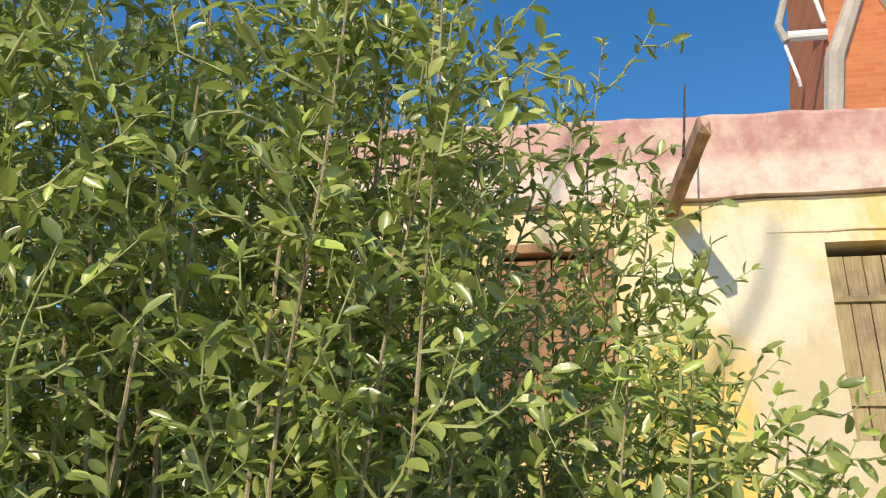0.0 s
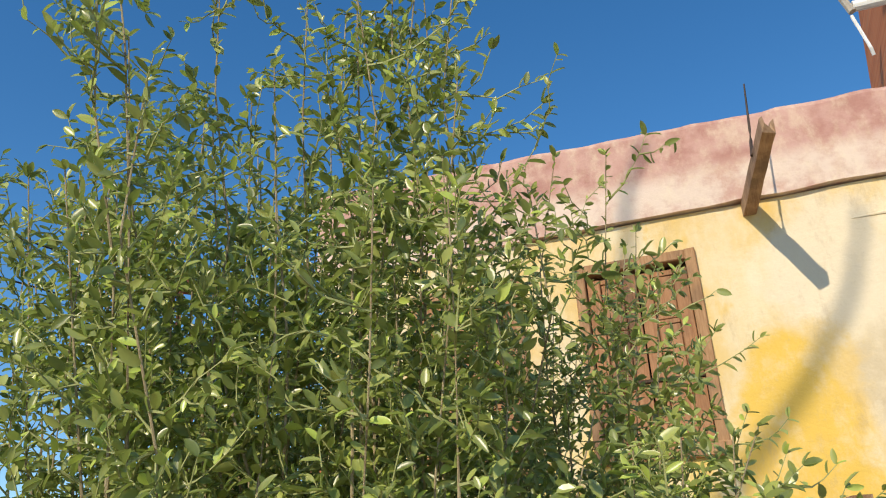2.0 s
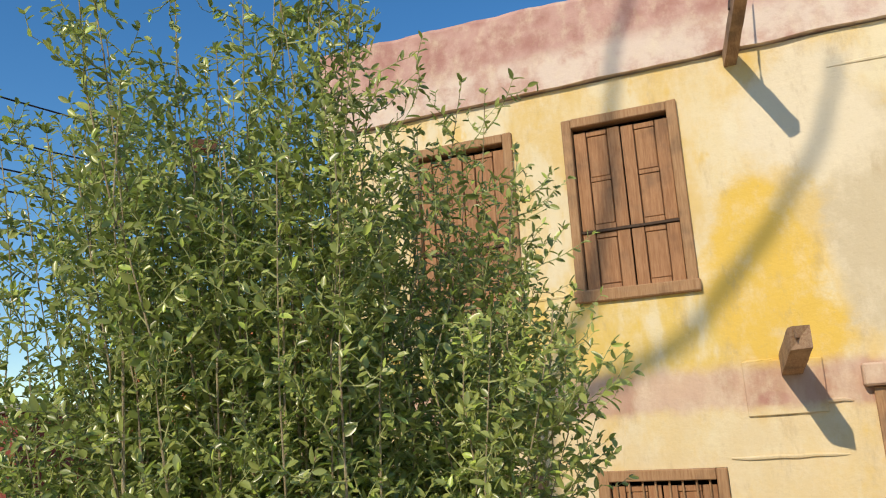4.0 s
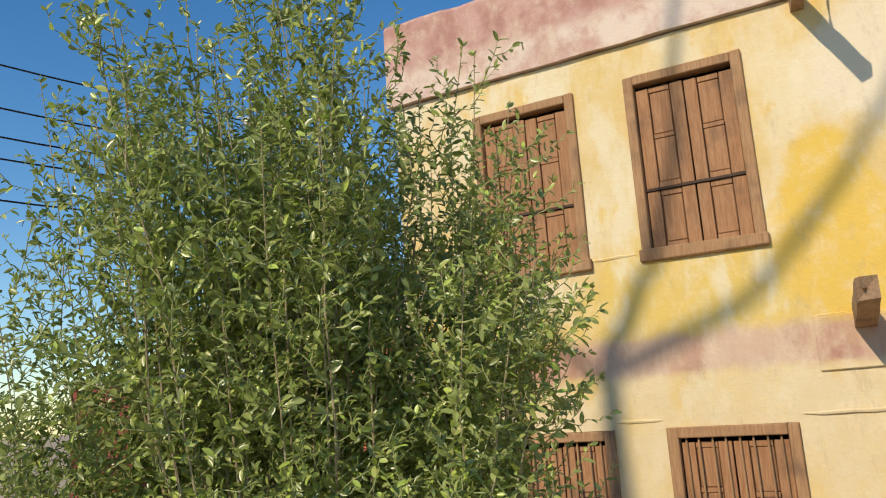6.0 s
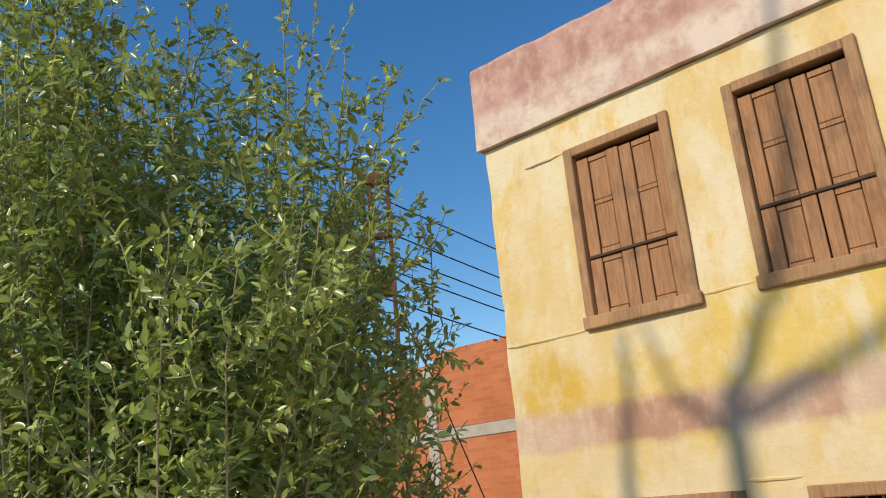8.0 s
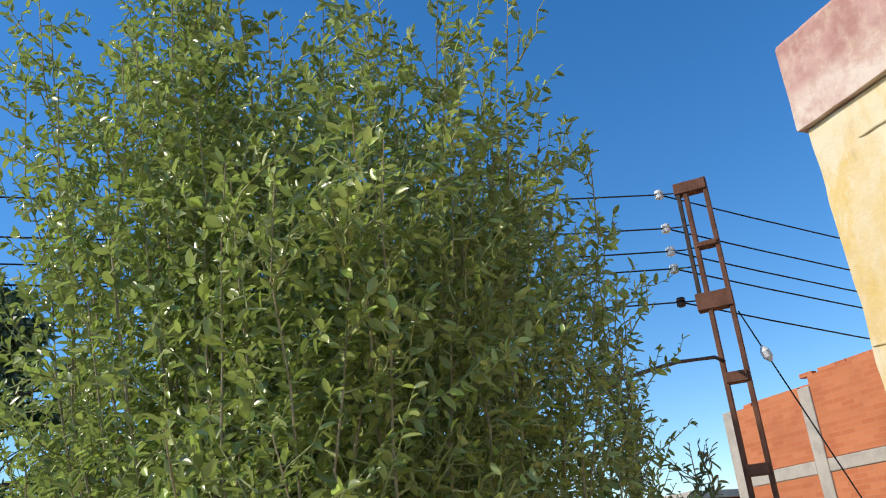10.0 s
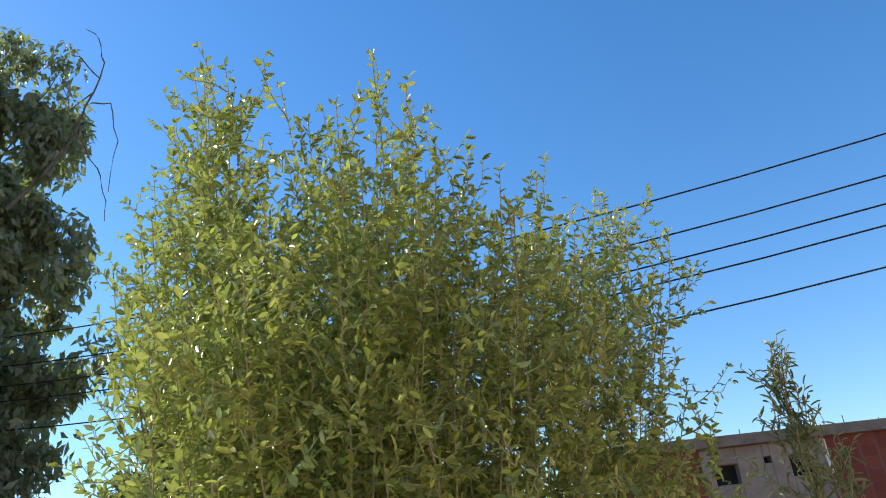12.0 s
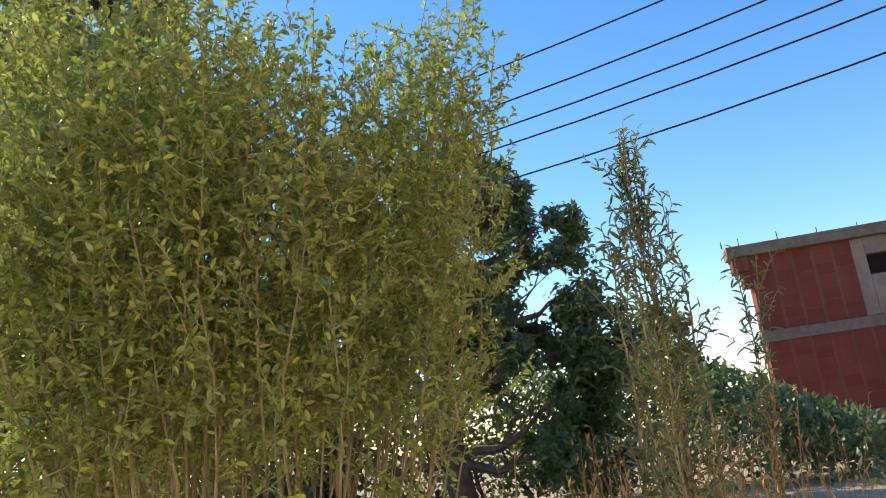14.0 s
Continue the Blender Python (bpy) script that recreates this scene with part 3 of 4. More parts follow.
def red_building():
    b = thing("red_building", "dark red brick house in shade with grey concrete bands", "building", (-12.9, -0.4, 0))
    turn = Matrix.Translation((-12.28, -4.31, -0.15)) @ pose(0, 0, 0, 0, 0, 11.4).to_4x4()

    def add(name, dims, mat, label="", bevel=0.01):
        bm = bmesh.new()
        box(bm, *dims, bevel=0 if name == "wall" else bevel)
        bmesh.ops.transform(bm, matrix=turn, verts=bm.verts[:])
        local(part(name, bm, mat, b, label), b)

    # local x runs inward from the street face, y along it
    L, top = 7.66, 5.26
    under, mid, low = 5.03, 3.24, 1.42
    # upper wall: red brick, then a rendered grey stretch with two openings and a vent, then red brick again
    add("wall", (-0.25, 0, 0.40, 2.35, mid + 0.23, under - 0.004), MAROON)
    add("wall", (-0.25, 0, 5.00, L, mid + 0.23, under - 0.004), MAROON)
    edge = 2.352
    for a, c, z0, z1 in ((2.60, 3.12, 4.27, 4.68), (3.70, 3.86, 4.62, 4.76), (4.24, 4.76, 4.30, 4.70)):
        add("rendered_wall", (-0.25, 0.012, edge, a, mid + 0.23, under - 0.004), RENDERED, "rough grey render")
        add("rendered_wall", (-0.25, 0.012, a + 0.001, c - 0.001, mid + 0.23, z0), RENDERED, "rough grey render")
        add("rendered_wall", (-0.25, 0.012, a + 0.001, c - 0.001, z1, under - 0.004), RENDERED, "rough grey render")
        # near-black box gives the hole its inner darkness
        add("shade_panel", (-0.32, -0.2, a - 0.02, c + 0.02, z0 - 0.02, z1 + 0.02), ROOM_SHADE)
        edge = c
    add("rendered_wall", (-0.25, 0.012, edge, 4.998, mid + 0.23, under - 0.004), RENDERED, "rough grey render")
    add("wall", (-0.25, 0, 0.40, L, low + 0.30, mid - 0.004), MAROON)
    add("wall", (-0.25, 0, 0.40, L, 0.5, low - 0.004), MAROON)
    add("roof_slab", (-7, -0.404, 1.6, L + 0.06, under, top), SHADED_CONCRETE, "grey concrete roof slab")
    add("roof_slab", (-0.4, 0.15, 0, L + 0.06, under, top), SHADED_CONCRETE, "grey concrete roof slab")
    add("band", (-7, -0.404, 1.6, L, mid, mid + 0.226), SHADED_CONCRETE, "grey concrete floor band")
    add("band", (-0.4, 0.035, 0.34, L, mid, mid + 0.226), SHADED_CONCRETE, "grey concrete floor band")
    add("band", (-7, -0.404, 1.6, L, low, low + 0.296), SHADED_CONCRETE, "grey concrete floor band")
    add("band", (-0.4, 0.035, 0.34, L, low, low + 0.296), SHADED_CONCRETE, "grey concrete floor band")
    for z0, z1 in ((0.5, low - 0.004), (low + 0.30, mid - 0.004), (mid + 0.23, under - 0.004)):
        add("wall", (-0.5, -0.254, 0.40, 1.85, z0, z1), MAROON)
        add("wall", (-7, -0.504, 1.6, 1.85, z0, z1), MAROON)
        add("wall", (-7, -0.26, L - 0.25, L, z0, z1), MAROON)
    add("corbel", (-0.35, 0.12, 0.07, 0.395, 4.72, under - 0.004), MAROON)
    add("corbel", (-0.35, 0.08, 0.22, 0.395, 4.40, 4.716), MAROON)
    add("pipe", (0.02, 0.08, 5.00, 5.07, 4.26, 4.98), WHITE, "white drain pipe", 0.01)
    for k in range(10):
        add("rebar", (-0.12, -0.105, 0.3 + k * 0.77, 0.315 + k * 0.77, top - 0.05, top + random.uniform(0.06, 0.22)), IRON, "", 0)


red_building()


# ---- power line ----
POLE = Vector((-1.078, -0.037, 0))


def power_pole():
    p = thing("utility_pole", "rust-brown steel lattice power pole with five white insulators", "utility pole", (POLE.x, POLE.y, -0.1))
    top = 5.69
    # the two channels lie across the lane; u points along their gap
    u = Vector((0.72, 0.69, 0)).normalized()
    v = Vector((-u.y, u.x, 0))

    def bar(name, a, b, w, d, mat=RUST, parent=None, label=""):
        a, b = Vector(a), Vector(b)
        bm = bmesh.new()
        box(bm, -w / 2, w / 2, -d / 2, d / 2, 0, (b - a).length, 0.004)
        q = (b - a).to_track_quat("Z", "Y").to_matrix().to_4x4()
        if abs((b - a).normalized().z) > 0.9:
            q = q @ Matrix.Identity(4)
            q = Matrix((( u.x, v.x, 0, 0), (u.y, v.y, 0, 0), (0, 0, 1, 0), (0, 0, 0, 1)))
        bmesh.ops.transform(bm, matrix=Matrix.Translation(a) @ q, verts=bm.verts[:])
        return local(part(name, bm, mat, p, label), p)

    for s in (-0.10, 0.10):
        o = POLE + u * s
        bar("upright", o + Vector((0, 0, -0.1)), o + Vector((0, 0, top)), 0.045, 0.10)
    o = POLE - u * 0.17 - v * 0.03
    bar("upright", o + Vector((0, 0, 4.36)), o + Vector((0, 0, top - 0.03)), 0.04, 0.05, IRON, label="dark iron side bar")
    for z, h, w in ((top - 0.13, 0.12, 0.32), (4.95, 0.05, 0.2), (4.31, 0.17, 0.34), (3.58, 0.10, 0.2), (2.74, 0.10, 0.2), (1.95, 0.10, 0.2), (1.1, 0.1, 0.2)):
        c = POLE - u * (0.045 if w > 0.3 else 0)
        bar("batten_plate", c + Vector((0, 0, z)), c + Vector((0, 0, z + h)), w, 0.13)
    zs = [5.608, 5.225, 4.973, 4.785, 4.432]
    ends = []
    for k, z in enumerate(zs):
        a = POLE - u * 0.2 + Vector((0, 0, z))
        e = a - u * 0.05 + Vector((-0.28, -0.9, 0)).normalized() * 0.12
        bm = bmesh.new()
        tube(bm, [a + u * 0.1, a - u * 0.02, e], 0.008, 6)
        local(part("bracket", bm, IRON, p), p)
        bm = bmesh.new()
        ax = Vector((0, 0, 1))
        tube(bm, [e - ax * 0.05, e - ax * 0.04, e - ax * 0.012, e, e + ax * 0.012, e + ax * 0.04, e + ax * 0.05], [0.018, 0.042, 0.045, 0.024, 0.045, 0.042, 0.018], 12)
        local(part("insulator", bm, GLAZE if k < 4 else IRON, p, "white porcelain insulator" if k < 4 else "dark insulator"), p)
        ends.append(e)
    # street lamp on a bent arm
    arm = thing("street_lamp", "old grey street lamp head on a bent arm of the pole", "street lamp", (POLE.x, POLE.y, 3.9))
    r = POLE + Vector((-0.06, -0.06, 3.80))
    tip = Vector((0.245, -2.22, 3.26))
    bm = bmesh.new()
    tube(bm, [r, r + (tip - r) * 0.1 + Vector((0, 0, 0.05)), r + (tip - r) * 0.5 + Vector((0, 0, 0.06)), tip], [0.018, 0.018, 0.016, 0.016], 8)
    local(part("arm", bm, IRON, arm), arm)
    d = (tip - r).normalized()
    bm = bmesh.new()
    tube(bm, [tip - d * 0.04, tip + d * 0.05 + Vector((0, 0, -0.01)), tip + d * 0.16 + Vector((0, 0, -0.02)), tip + d * 0.28 + Vector((0, 0, -0.03)), tip + d * 0.36 + Vector((0, 0, -0.03))], [0.022, 0.05, 0.07, 0.058, 0.014], 12)
    for q in bm.verts:
        q.co.z = tip.z + (q.co.z - tip.z) * 0.75
    local(part("lamp_head", bm, plain("lamp_grey", (0.22, 0.18, 0.13), (0.32, 0.27, 0.2), 12, 0.6), arm), arm)
    # stay wire with its own insulator
    stay = thing("stay_wire", "dark steel stay wire with a porcelain egg insulator", "cable", (-0.5, 1.75, 0))
    a, b = POLE + Vector((0.1, 0.1, 4.25)), Vector((-0.5, 1.75, -0.05))
    bm = bmesh.new()
    tube(bm, [a, a + (b - a) * 0.5, b], 0.007, 6)
    local(part("wire", bm, CABLE, stay), stay)
    c = a + (b - a) * 0.10
    bm = bmesh.new()
    e = (b - a).normalized()
    tube(bm, [c - e * 0.08, c - e * 0.03, c + e * 0.03, c + e * 0.08], [0.015, 0.045, 0.045, 0.015], 10)
    local(part("insulator", bm, GLAZE, stay, "grey-white egg insulator"), stay)
    # five lines to the next pole on either side
    for k, e in enumerate(ends):
        w = tagged(new("power_line", None), "thin black overhead power line", "cable", group="overhead lines")
        w.location = e
        bpy.context.view_layer.update()
        far, back = e + Vector((-4.46, -26.12, 4.23)), POLE + Vector((-0.6, 26, zs[k] - 0.5))
        for s, t, sag in ((e, far, 1.49), (e, back, 0.8)):
            bm = bmesh.new()
            n = 24
            tube(bm, [s.lerp(t, i / n) - Vector((0, 0, sag * 4 * (i / n) * (1 - i / n))) for i in range(n + 1)], 0.0085, 5)
            local(part("span", bm, CABLE, w), w)


power_pole()


# ---- plants ----
def shrub():
    """The tall many-stemmed shrub that the walk goes round."""
    s = thing("shrub", "tall many-stemmed shrub with oval green leaves on pale stems", "shrub", (3.12, -4.74, 0.78))
    cx, cy = 3.16, -4.82
    tips = []
    n = 74
    for k in range(n):
        a = k * 2.399963 + RNG.uniform(-0.3, 0.3)
        r = math.sqrt((k + 0.5) / n)
        x, y = cx + 0.56 * r * math.cos(a), cy + 0.70 * r * math.sin(a)
        tips.append((x, y, 3.43 - 0.34 * r ** 2.2 - 0.23 * (y - cy) - 0.30 * (x - cx) + RNG.uniform(-0.32, 0.08)))
    # the side away from the lane reaches further out
    for k in range(16):
        a, r = k * 2.399963, math.sqrt((k + 0.5) / 16)
        tips.append((2.66 + 0.30 * r * math.cos(a), -5.02 + 0.42 * r * math.sin(a), 3.44 - 0.3 * r * r + RNG.uniform(-0.25, 0.08)))
    # the side towards the house, behind the crown as seen from the lane
    for k in range(20):
        a, r = k * 2.399963, math.sqrt((k + 0.5) / 20)
        tips.append((2.44 + 0.28 * r * math.cos(a), -4.33 + 0.28 * r * math.sin(a), 3.42 - 0.28 * r * r + RNG.uniform(-0.28, 0.08)))
    # low stems at the back
    for k in range(12):
        a, r = k * 2.399963, math.sqrt((k + 0.5) / 12)
        tips.append((2.72 + 0.34 * r * math.cos(a), -5.34 + 0.22 * r * math.sin(a), 2.62 + RNG.uniform(-0.2, 0.25)))
    # long shoots that stand out of the crown
    tips += [(3.40, -5.18, 3.62), (3.46, -5.20, 3.57), (3.35, -5.22, 3.66), (3.50, -5.15, 3.52), (3.43, -5.12, 3.60), (3.25, -5.21, 3.52), (3.30, -5.16, 3.50), (3.36, -5.24, 3.46), (3.06, -5.49, 3.44), (3.10, -5.26, 3.58), (3.10, -5.52, 3.50), (3.52, -5.22, 3.26), (3.55, -4.66, 3.42), (3.70, -4.72, 3.18), (3.74, -4.90, 3.02), (3.66, -4.56, 3.22), (3.68, -4.86, 3.28), (2.85, -4.75, 3.58), (2.72, -5.14, 3.46), (3.17, -4.66, 3.50), (2.72, -3.92, 3.12), (2.80, -3.98, 2.96), (2.62, -4.10, 3.38), (2.75, -4.12, 3.32), (2.50, -4.08, 3.44), (2.86, -4.08, 3.18), (2.66, -4.02, 3.30)]
    # low side shoots
    tips += [(3.74 + 0.11 * math.cos(2.4 * k), -5.0 + 0.13 * math.sin(2.4 * k), 2.64 + 0.035 * (k % 5)) for k in range(9)]
    tips += [(3.82, -5.20, 2.30), (3.74, -5.30, 2.24), (3.88, -5.08, 2.28), (3.68, -5.36, 2.28), (3.0, -3.98, 2.46), (2.92, -4.0, 2.6), (3.06, -4.06, 2.4)]
    bases, dirs, ups, lens = [], [], [], []

    def leaf_at(q, d, size, spread=1.0):
        side = np.cross(d, RNG.normal(size=3))
        side /= np.linalg.norm(side) + 1e-9
        bases.append(q)
        dirs.append(d * RNG.uniform(0.3, 0.9) + side * RNG.uniform(0.6, 1.0) * spread + np.array((0, 0, RNG.uniform(-0.3, 0.2))))
        ups.append(np.array((-0.12, -0.55, 0.85)) + RNG.normal(size=3) * 0.5)
        lens.append(size)

    def leaves(p, lo, step, size, whorl=0):
        """Alternate leaves along a shoot from the share lo of its length, smaller towards its end, with a tuft of young ones there."""
        seg = np.diff(p, axis=0)
        ln = np.linalg.norm(seg, axis=1)
        total = ln.sum()
        t = lo * total
        cum = np.r_[0, np.cumsum(ln)]
        while t < total:
            i = min(np.searchsorted(cum, t, side="right") - 1, len(seg) - 1)
            d = seg[i] / ln[i]
            leaf_at(p[i] + d * (t - cum[i]), d, size * RNG.uniform(0.65, 1.25) * (1.0 if t < total * 0.8 else 0.72))
            t += step * RNG.uniform(0.6, 1.4)
        for k in range(whorl):
            leaf_at(p[-1], seg[-1] / ln[-1], size * RNG.uniform(0.5, 1.1), 0.7)

    fine = bmesh.new()
    for k, tip in enumerate(tips):
        tip = np.array(tip)
        low = tip[2] < 2.8
        foot = np.array((cx + 0.25 * (tip[0] - cx) + RNG.normal() * 0.06, cy + 0.25 * (tip[1] - cy) + RNG.normal() * 0.06, 0.72))
        out = (tip - foot) * (1, 1, 0)
        p = curve_pts(foot, tip, 12, out * 0.18 * RNG.uniform(-0.2, 1) + (0, 0, 0.12 if low else 0), 0.014)
        bm = bmesh.new()
        r0 = RNG.uniform(0.004, 0.0085)
        tube(bm, p, [r0 * (1 - i / 11) ** 1.2 + 0.0011 for i in range(12)], 6)
        leaves(p[6:], 0.0, 0.0185, 0.0275, 4)
        nt = 18
        for j in range(nt):
            f = 0.47 + 0.50 * ((j + RNG.uniform(0, 1)) / nt) ** 0.8
            i = int(f * 11)
            q = p[i] + (p[min(i + 1, 11)] - p[i]) * (f * 11 - i)
            ang = RNG.uniform(0, math.tau)
            ln = RNG.uniform(0.14, 0.36) * (1.25 - 0.75 * f)
            d = np.array((math.cos(ang), math.sin(ang), RNG.uniform(0.3, 1.3)))
            d = d / np.linalg.norm(d)
            tw = curve_pts(q, q + d * ln, 6, (0, 0, -0.02), 0.006)
            tube(fine, tw, [0.0017 * (1 - i2 / 5) + 0.0007 for i2 in range(6)], 4)
            leaves(tw, 0.08, 0.0162, 0.0262, 3)
            for _ in range(1 + (RNG.random() < 0.4)):
                m = tw[RNG.integers(1, 5)]
                d2 = d + RNG.normal(size=3) * 0.7
                e2 = m + d2 / np.linalg.norm(d2) * ln * RNG.uniform(0.4, 0.7)
                tw2 = curve_pts(m, e2, 5, (0, 0, -0.01), 0.004)
                tube(fine, tw2, [0.0012 * (1 - i2 / 4) + 0.0006 for i2 in range(5)], 4)
                leaves(tw2, 0.10, 0.0152, 0.025, 2)
        local(part("stem", bm, BARK, s), s)
    local(tagged(part("twig", fine, TWIG, s), "thin green side twigs", kind="stuff"), s)
    base, along, up, length = np.array(bases), np.array(dirs), np.array(ups), np.array(lens)
    width = length * RNG.uniform(0.33, 0.50, len(length))
    # the leaves nearest the lane are single pieces, the rest one mass
    near = np.argsort(-(base[:, 0] * 0.75 - base[:, 1] * 0.66 * 0.8))
    pick = set(near[base[near, 2] > 2.2][:1200:5].tolist())
    rest = np.array([i for i in range(len(base)) if i not in pick])
    v, f = leaf_arrays(base[rest], along[rest], up[rest], length[rest], width[rest])
    crown = mesh_from("crown", v, f, LEAF, s, True)
    local(tagged(crown, "dense mass of small oval leaves", kind="stuff"), s)
    one = bpy.data.meshes.new("leaf")
    one.from_pydata((LEAF_SHAPE * (1, 0.48, 1)).tolist(), [], LEAF_FACES)
    one.materials.append(LEAF)
    for i in sorted(pick):
        ob = new("leaf", one)
        ob.parent = s
        local(ob, s)
        x = Vector(along[i]).normalized()
        y = Vector(up[i]).cross(x).normalized()
        z = x.cross(y)
        ob.matrix_basis = Matrix.Translation(base[i]) @ Matrix((x, y, z)).transposed().to_4x4() @ Matrix.Scale(length[i], 4)
    return len(base)


shrub()


def sapling(label, foot, tip, shoots, leaf_len, spread):
    """A slender sapling of upright shoots with narrow leaves."""
    s = thing("sapling", label, "sapling", foot, group="saplings by the shrub")
    foot, tip = np.array(foot), np.array(tip)
    B, D, U, Ls = [], [], [], []
    for k in range(shoots):
        e = tip + (np.array((RNG.normal() * spread, RNG.normal() * spread, -abs(RNG.normal()) * 0.3)) if k else 0)
        p = curve_pts(foot + RNG.normal(size=3) * (0.03, 0.03, 0), e, 14, RNG.normal(size=3) * 0.03, 0.008)
        bm = bmesh.new()
        tube(bm, p, [0.008 * (1 - i / 13) + 0.0015 for i in range(14)], 5)
        lines = [p[5:]]
        for j in range(17):
            i = RNG.integers(5, 13)
            d = np.array((RNG.normal() * 0.6, RNG.normal() * 0.6, 1.0))
            q = curve_pts(p[i], p[i] + d / np.linalg.norm(d) * RNG.uniform(0.08, 0.2), 4, (0, 0, 0), 0.004)
            tube(bm, q, [0.002, 0.0018, 0.0014, 0.001], 4)
            lines.append(q)
        for q in lines:
            for i in range(len(q) - 1):
                for f in np.linspace(0, 1, max(2, int(np.linalg.norm(q[i + 1] - q[i]) / 0.015))):
                    side = RNG.normal(size=3)
                    B.append(q[i] + (q[i + 1] - q[i]) * f)
                    D.append((q[i + 1] - q[i]) / np.linalg.norm(q[i + 1] - q[i]) * 0.6 + side / np.linalg.norm(side) * 0.8)
                    U.append(RNG.normal(size=3) * 0.5 + (0, 0, 1))
                    Ls.append(leaf_len * RNG.uniform(0.6, 1.2))
        local(part("stem", bm, BARK, s), s)
    Ls = np.array(Ls)
    v, f = leaf_arrays(np.array(B), np.array(D), np.array(U), Ls, Ls * 0.22)
    local(tagged(mesh_from("crown", v, f, LEAF_SLIM, s), "narrow grey-green leaves", kind="stuff"), s)


sapling("slender upright sapling with narrow grey-green leaves", (2.42, -3.63, 0.74), (2.42, -3.63, 2.82), 10, 0.040, 0.036)
sapling("low thin sapling with narrow leaves beside the taller one", (1.62, -3.42, 0.72), (1.64, -3.42, 2.50), 3, 0.045, 0.04)
sapling("low thin sapling with yellowing narrow leaves", (2.78, -3.62, 0.74), (2.80, -3.64, 2.42), 3, 0.042, 0.04)


def tree(name, label, foot, height, crowns, leaf, mat, count, droop=0.0, girth=0.2):
    """A tree with a tapered trunk, limbs to each crown clump, and leaves in uneven clumps."""
    s = thing(name, label, "tree", foot)
    foot = np.array(foot, float)
    top = np.array((np.mean([c[0] for c in crowns]), np.mean([c[1] for c in crowns]), foot[2] + height))
    p = curve_pts(foot - (0, 0, 0.1), top, 10, (0.15, -0.1, 0), 0.05)
    bm = bmesh.new()
    tube(bm, p, [girth * (1 - i / 10) + 0.02 for i in range(10)], 10)
    local(part("trunk", bm, BARK_DARK, s), s)
    B = []
    for cxx, cyy, czz, rx, rz in crowns:
        c = np.array((cxx, cyy, czz))
        i = min(8, max(2, int(9 * (czz - rz * 0.6 - foot[2]) / height)))
        q = curve_pts(p[i], c, 7, (0, 0, -0.1), 0.05)
        bm = bmesh.new()
        tube(bm, q, [girth * 0.35 * (1 - k / 7) + 0.012 for k in range(7)], 6)
        subs = int(14 * rx * rz) + 8
        n = int(count * rx * rx * rz / sum(cc[3] ** 2 * cc[4] for cc in crowns))
        cent = c + rand_dir(subs) * (RNG.uniform(0.35, 1.0, (subs, 1)) ** 0.6) * (rx, rx, rz)
        for k in range(0, subs, 3):
            tube(bm, curve_pts(q[RNG.integers(2, 7)], cent[k], 5, (0, 0, 0.05), 0.03), [0.02, 0.016, 0.012, 0.008, 0.004], 4)
        local(part("limb", bm, BARK_DARK, s), s)
        own = RNG.integers(0, subs, n)
        size = RNG.uniform(0.22, 0.42, subs) * min(1.0, 0.5 + rx * 0.4)
        B.append(cent[own] + rand_dir(n) * (RNG.uniform(0, 1, (n, 1)) ** 0.5) * size[own][:, None] * (1, 1, 0.8 + droop))
    B = np.concatenate(B)
    n = len(B)
    D = RNG.normal(size=(n, 3)) + (0, 0, -droop * 2)
    Ls = leaf * RNG.uniform(0.6, 1.3, n)
    v, f = leaf_arrays(B, D, RNG.normal(size=(n, 3)) + (0, 0, 0.8), Ls, Ls * RNG.uniform(0.3, 0.5, n), True)
    local(tagged(mesh_from("crown", v, f, mat, s), "uneven leafy crown with gaps", kind="stuff"), s)


def dry_grass():
    """Dry straw-coloured weeds between the saplings."""
    g = thing("dry_grass", "tall dry straw-brown weeds standing among the saplings", "weeds", (2.3, -3.6, 0.75))
    bm = bmesh.new()
    B, D, U, Ls = [], [], [], []
    for k in range(330):
        x, y = RNG.uniform(1.3, 3.0), RNG.normal(-3.62, 0.26)
        h = RNG.uniform(0.55, 1.15)
        p = curve_pts((x, y, 0.7), (x + RNG.normal() * 0.12, y + RNG.normal() * 0.12, 0.75 + h), 6, RNG.normal(size=3) * 0.03, 0.006)
        tube(bm, p, [0.0032, 0.003, 0.0026, 0.002, 0.0016, 0.001], 4)
        for f in np.linspace(0.35, 1, 16):
            i = min(4, int(f * 5))
            B.append(p[i] + (p[i + 1] - p[i]) * (f * 5 - i))
            D.append(RNG.normal(size=3) * 0.6 + (0, 0, 0.9))
            U.append(RNG.normal(size=3) + (0, 0, 0.5))
            Ls.append(RNG.uniform(0.018, 0.045))
    local(tagged(part("stalk", bm, STRAW, g), "thin dry stalks", kind="stuff"), g)
    Ls = np.array(Ls)
    v, f = leaf_arrays(np.array(B), np.array(D), np.array(U), Ls, Ls * 0.24, True)
    local(tagged(mesh_from("seed_head", v, f, STRAW, g), "dry curled leaves and seed heads", kind="stuff"), g)


dry_grass()


def polar(eye, az, d):
    return eye[0] + d * math.cos(radians(az)), eye[1] + d * math.sin(radians(az))


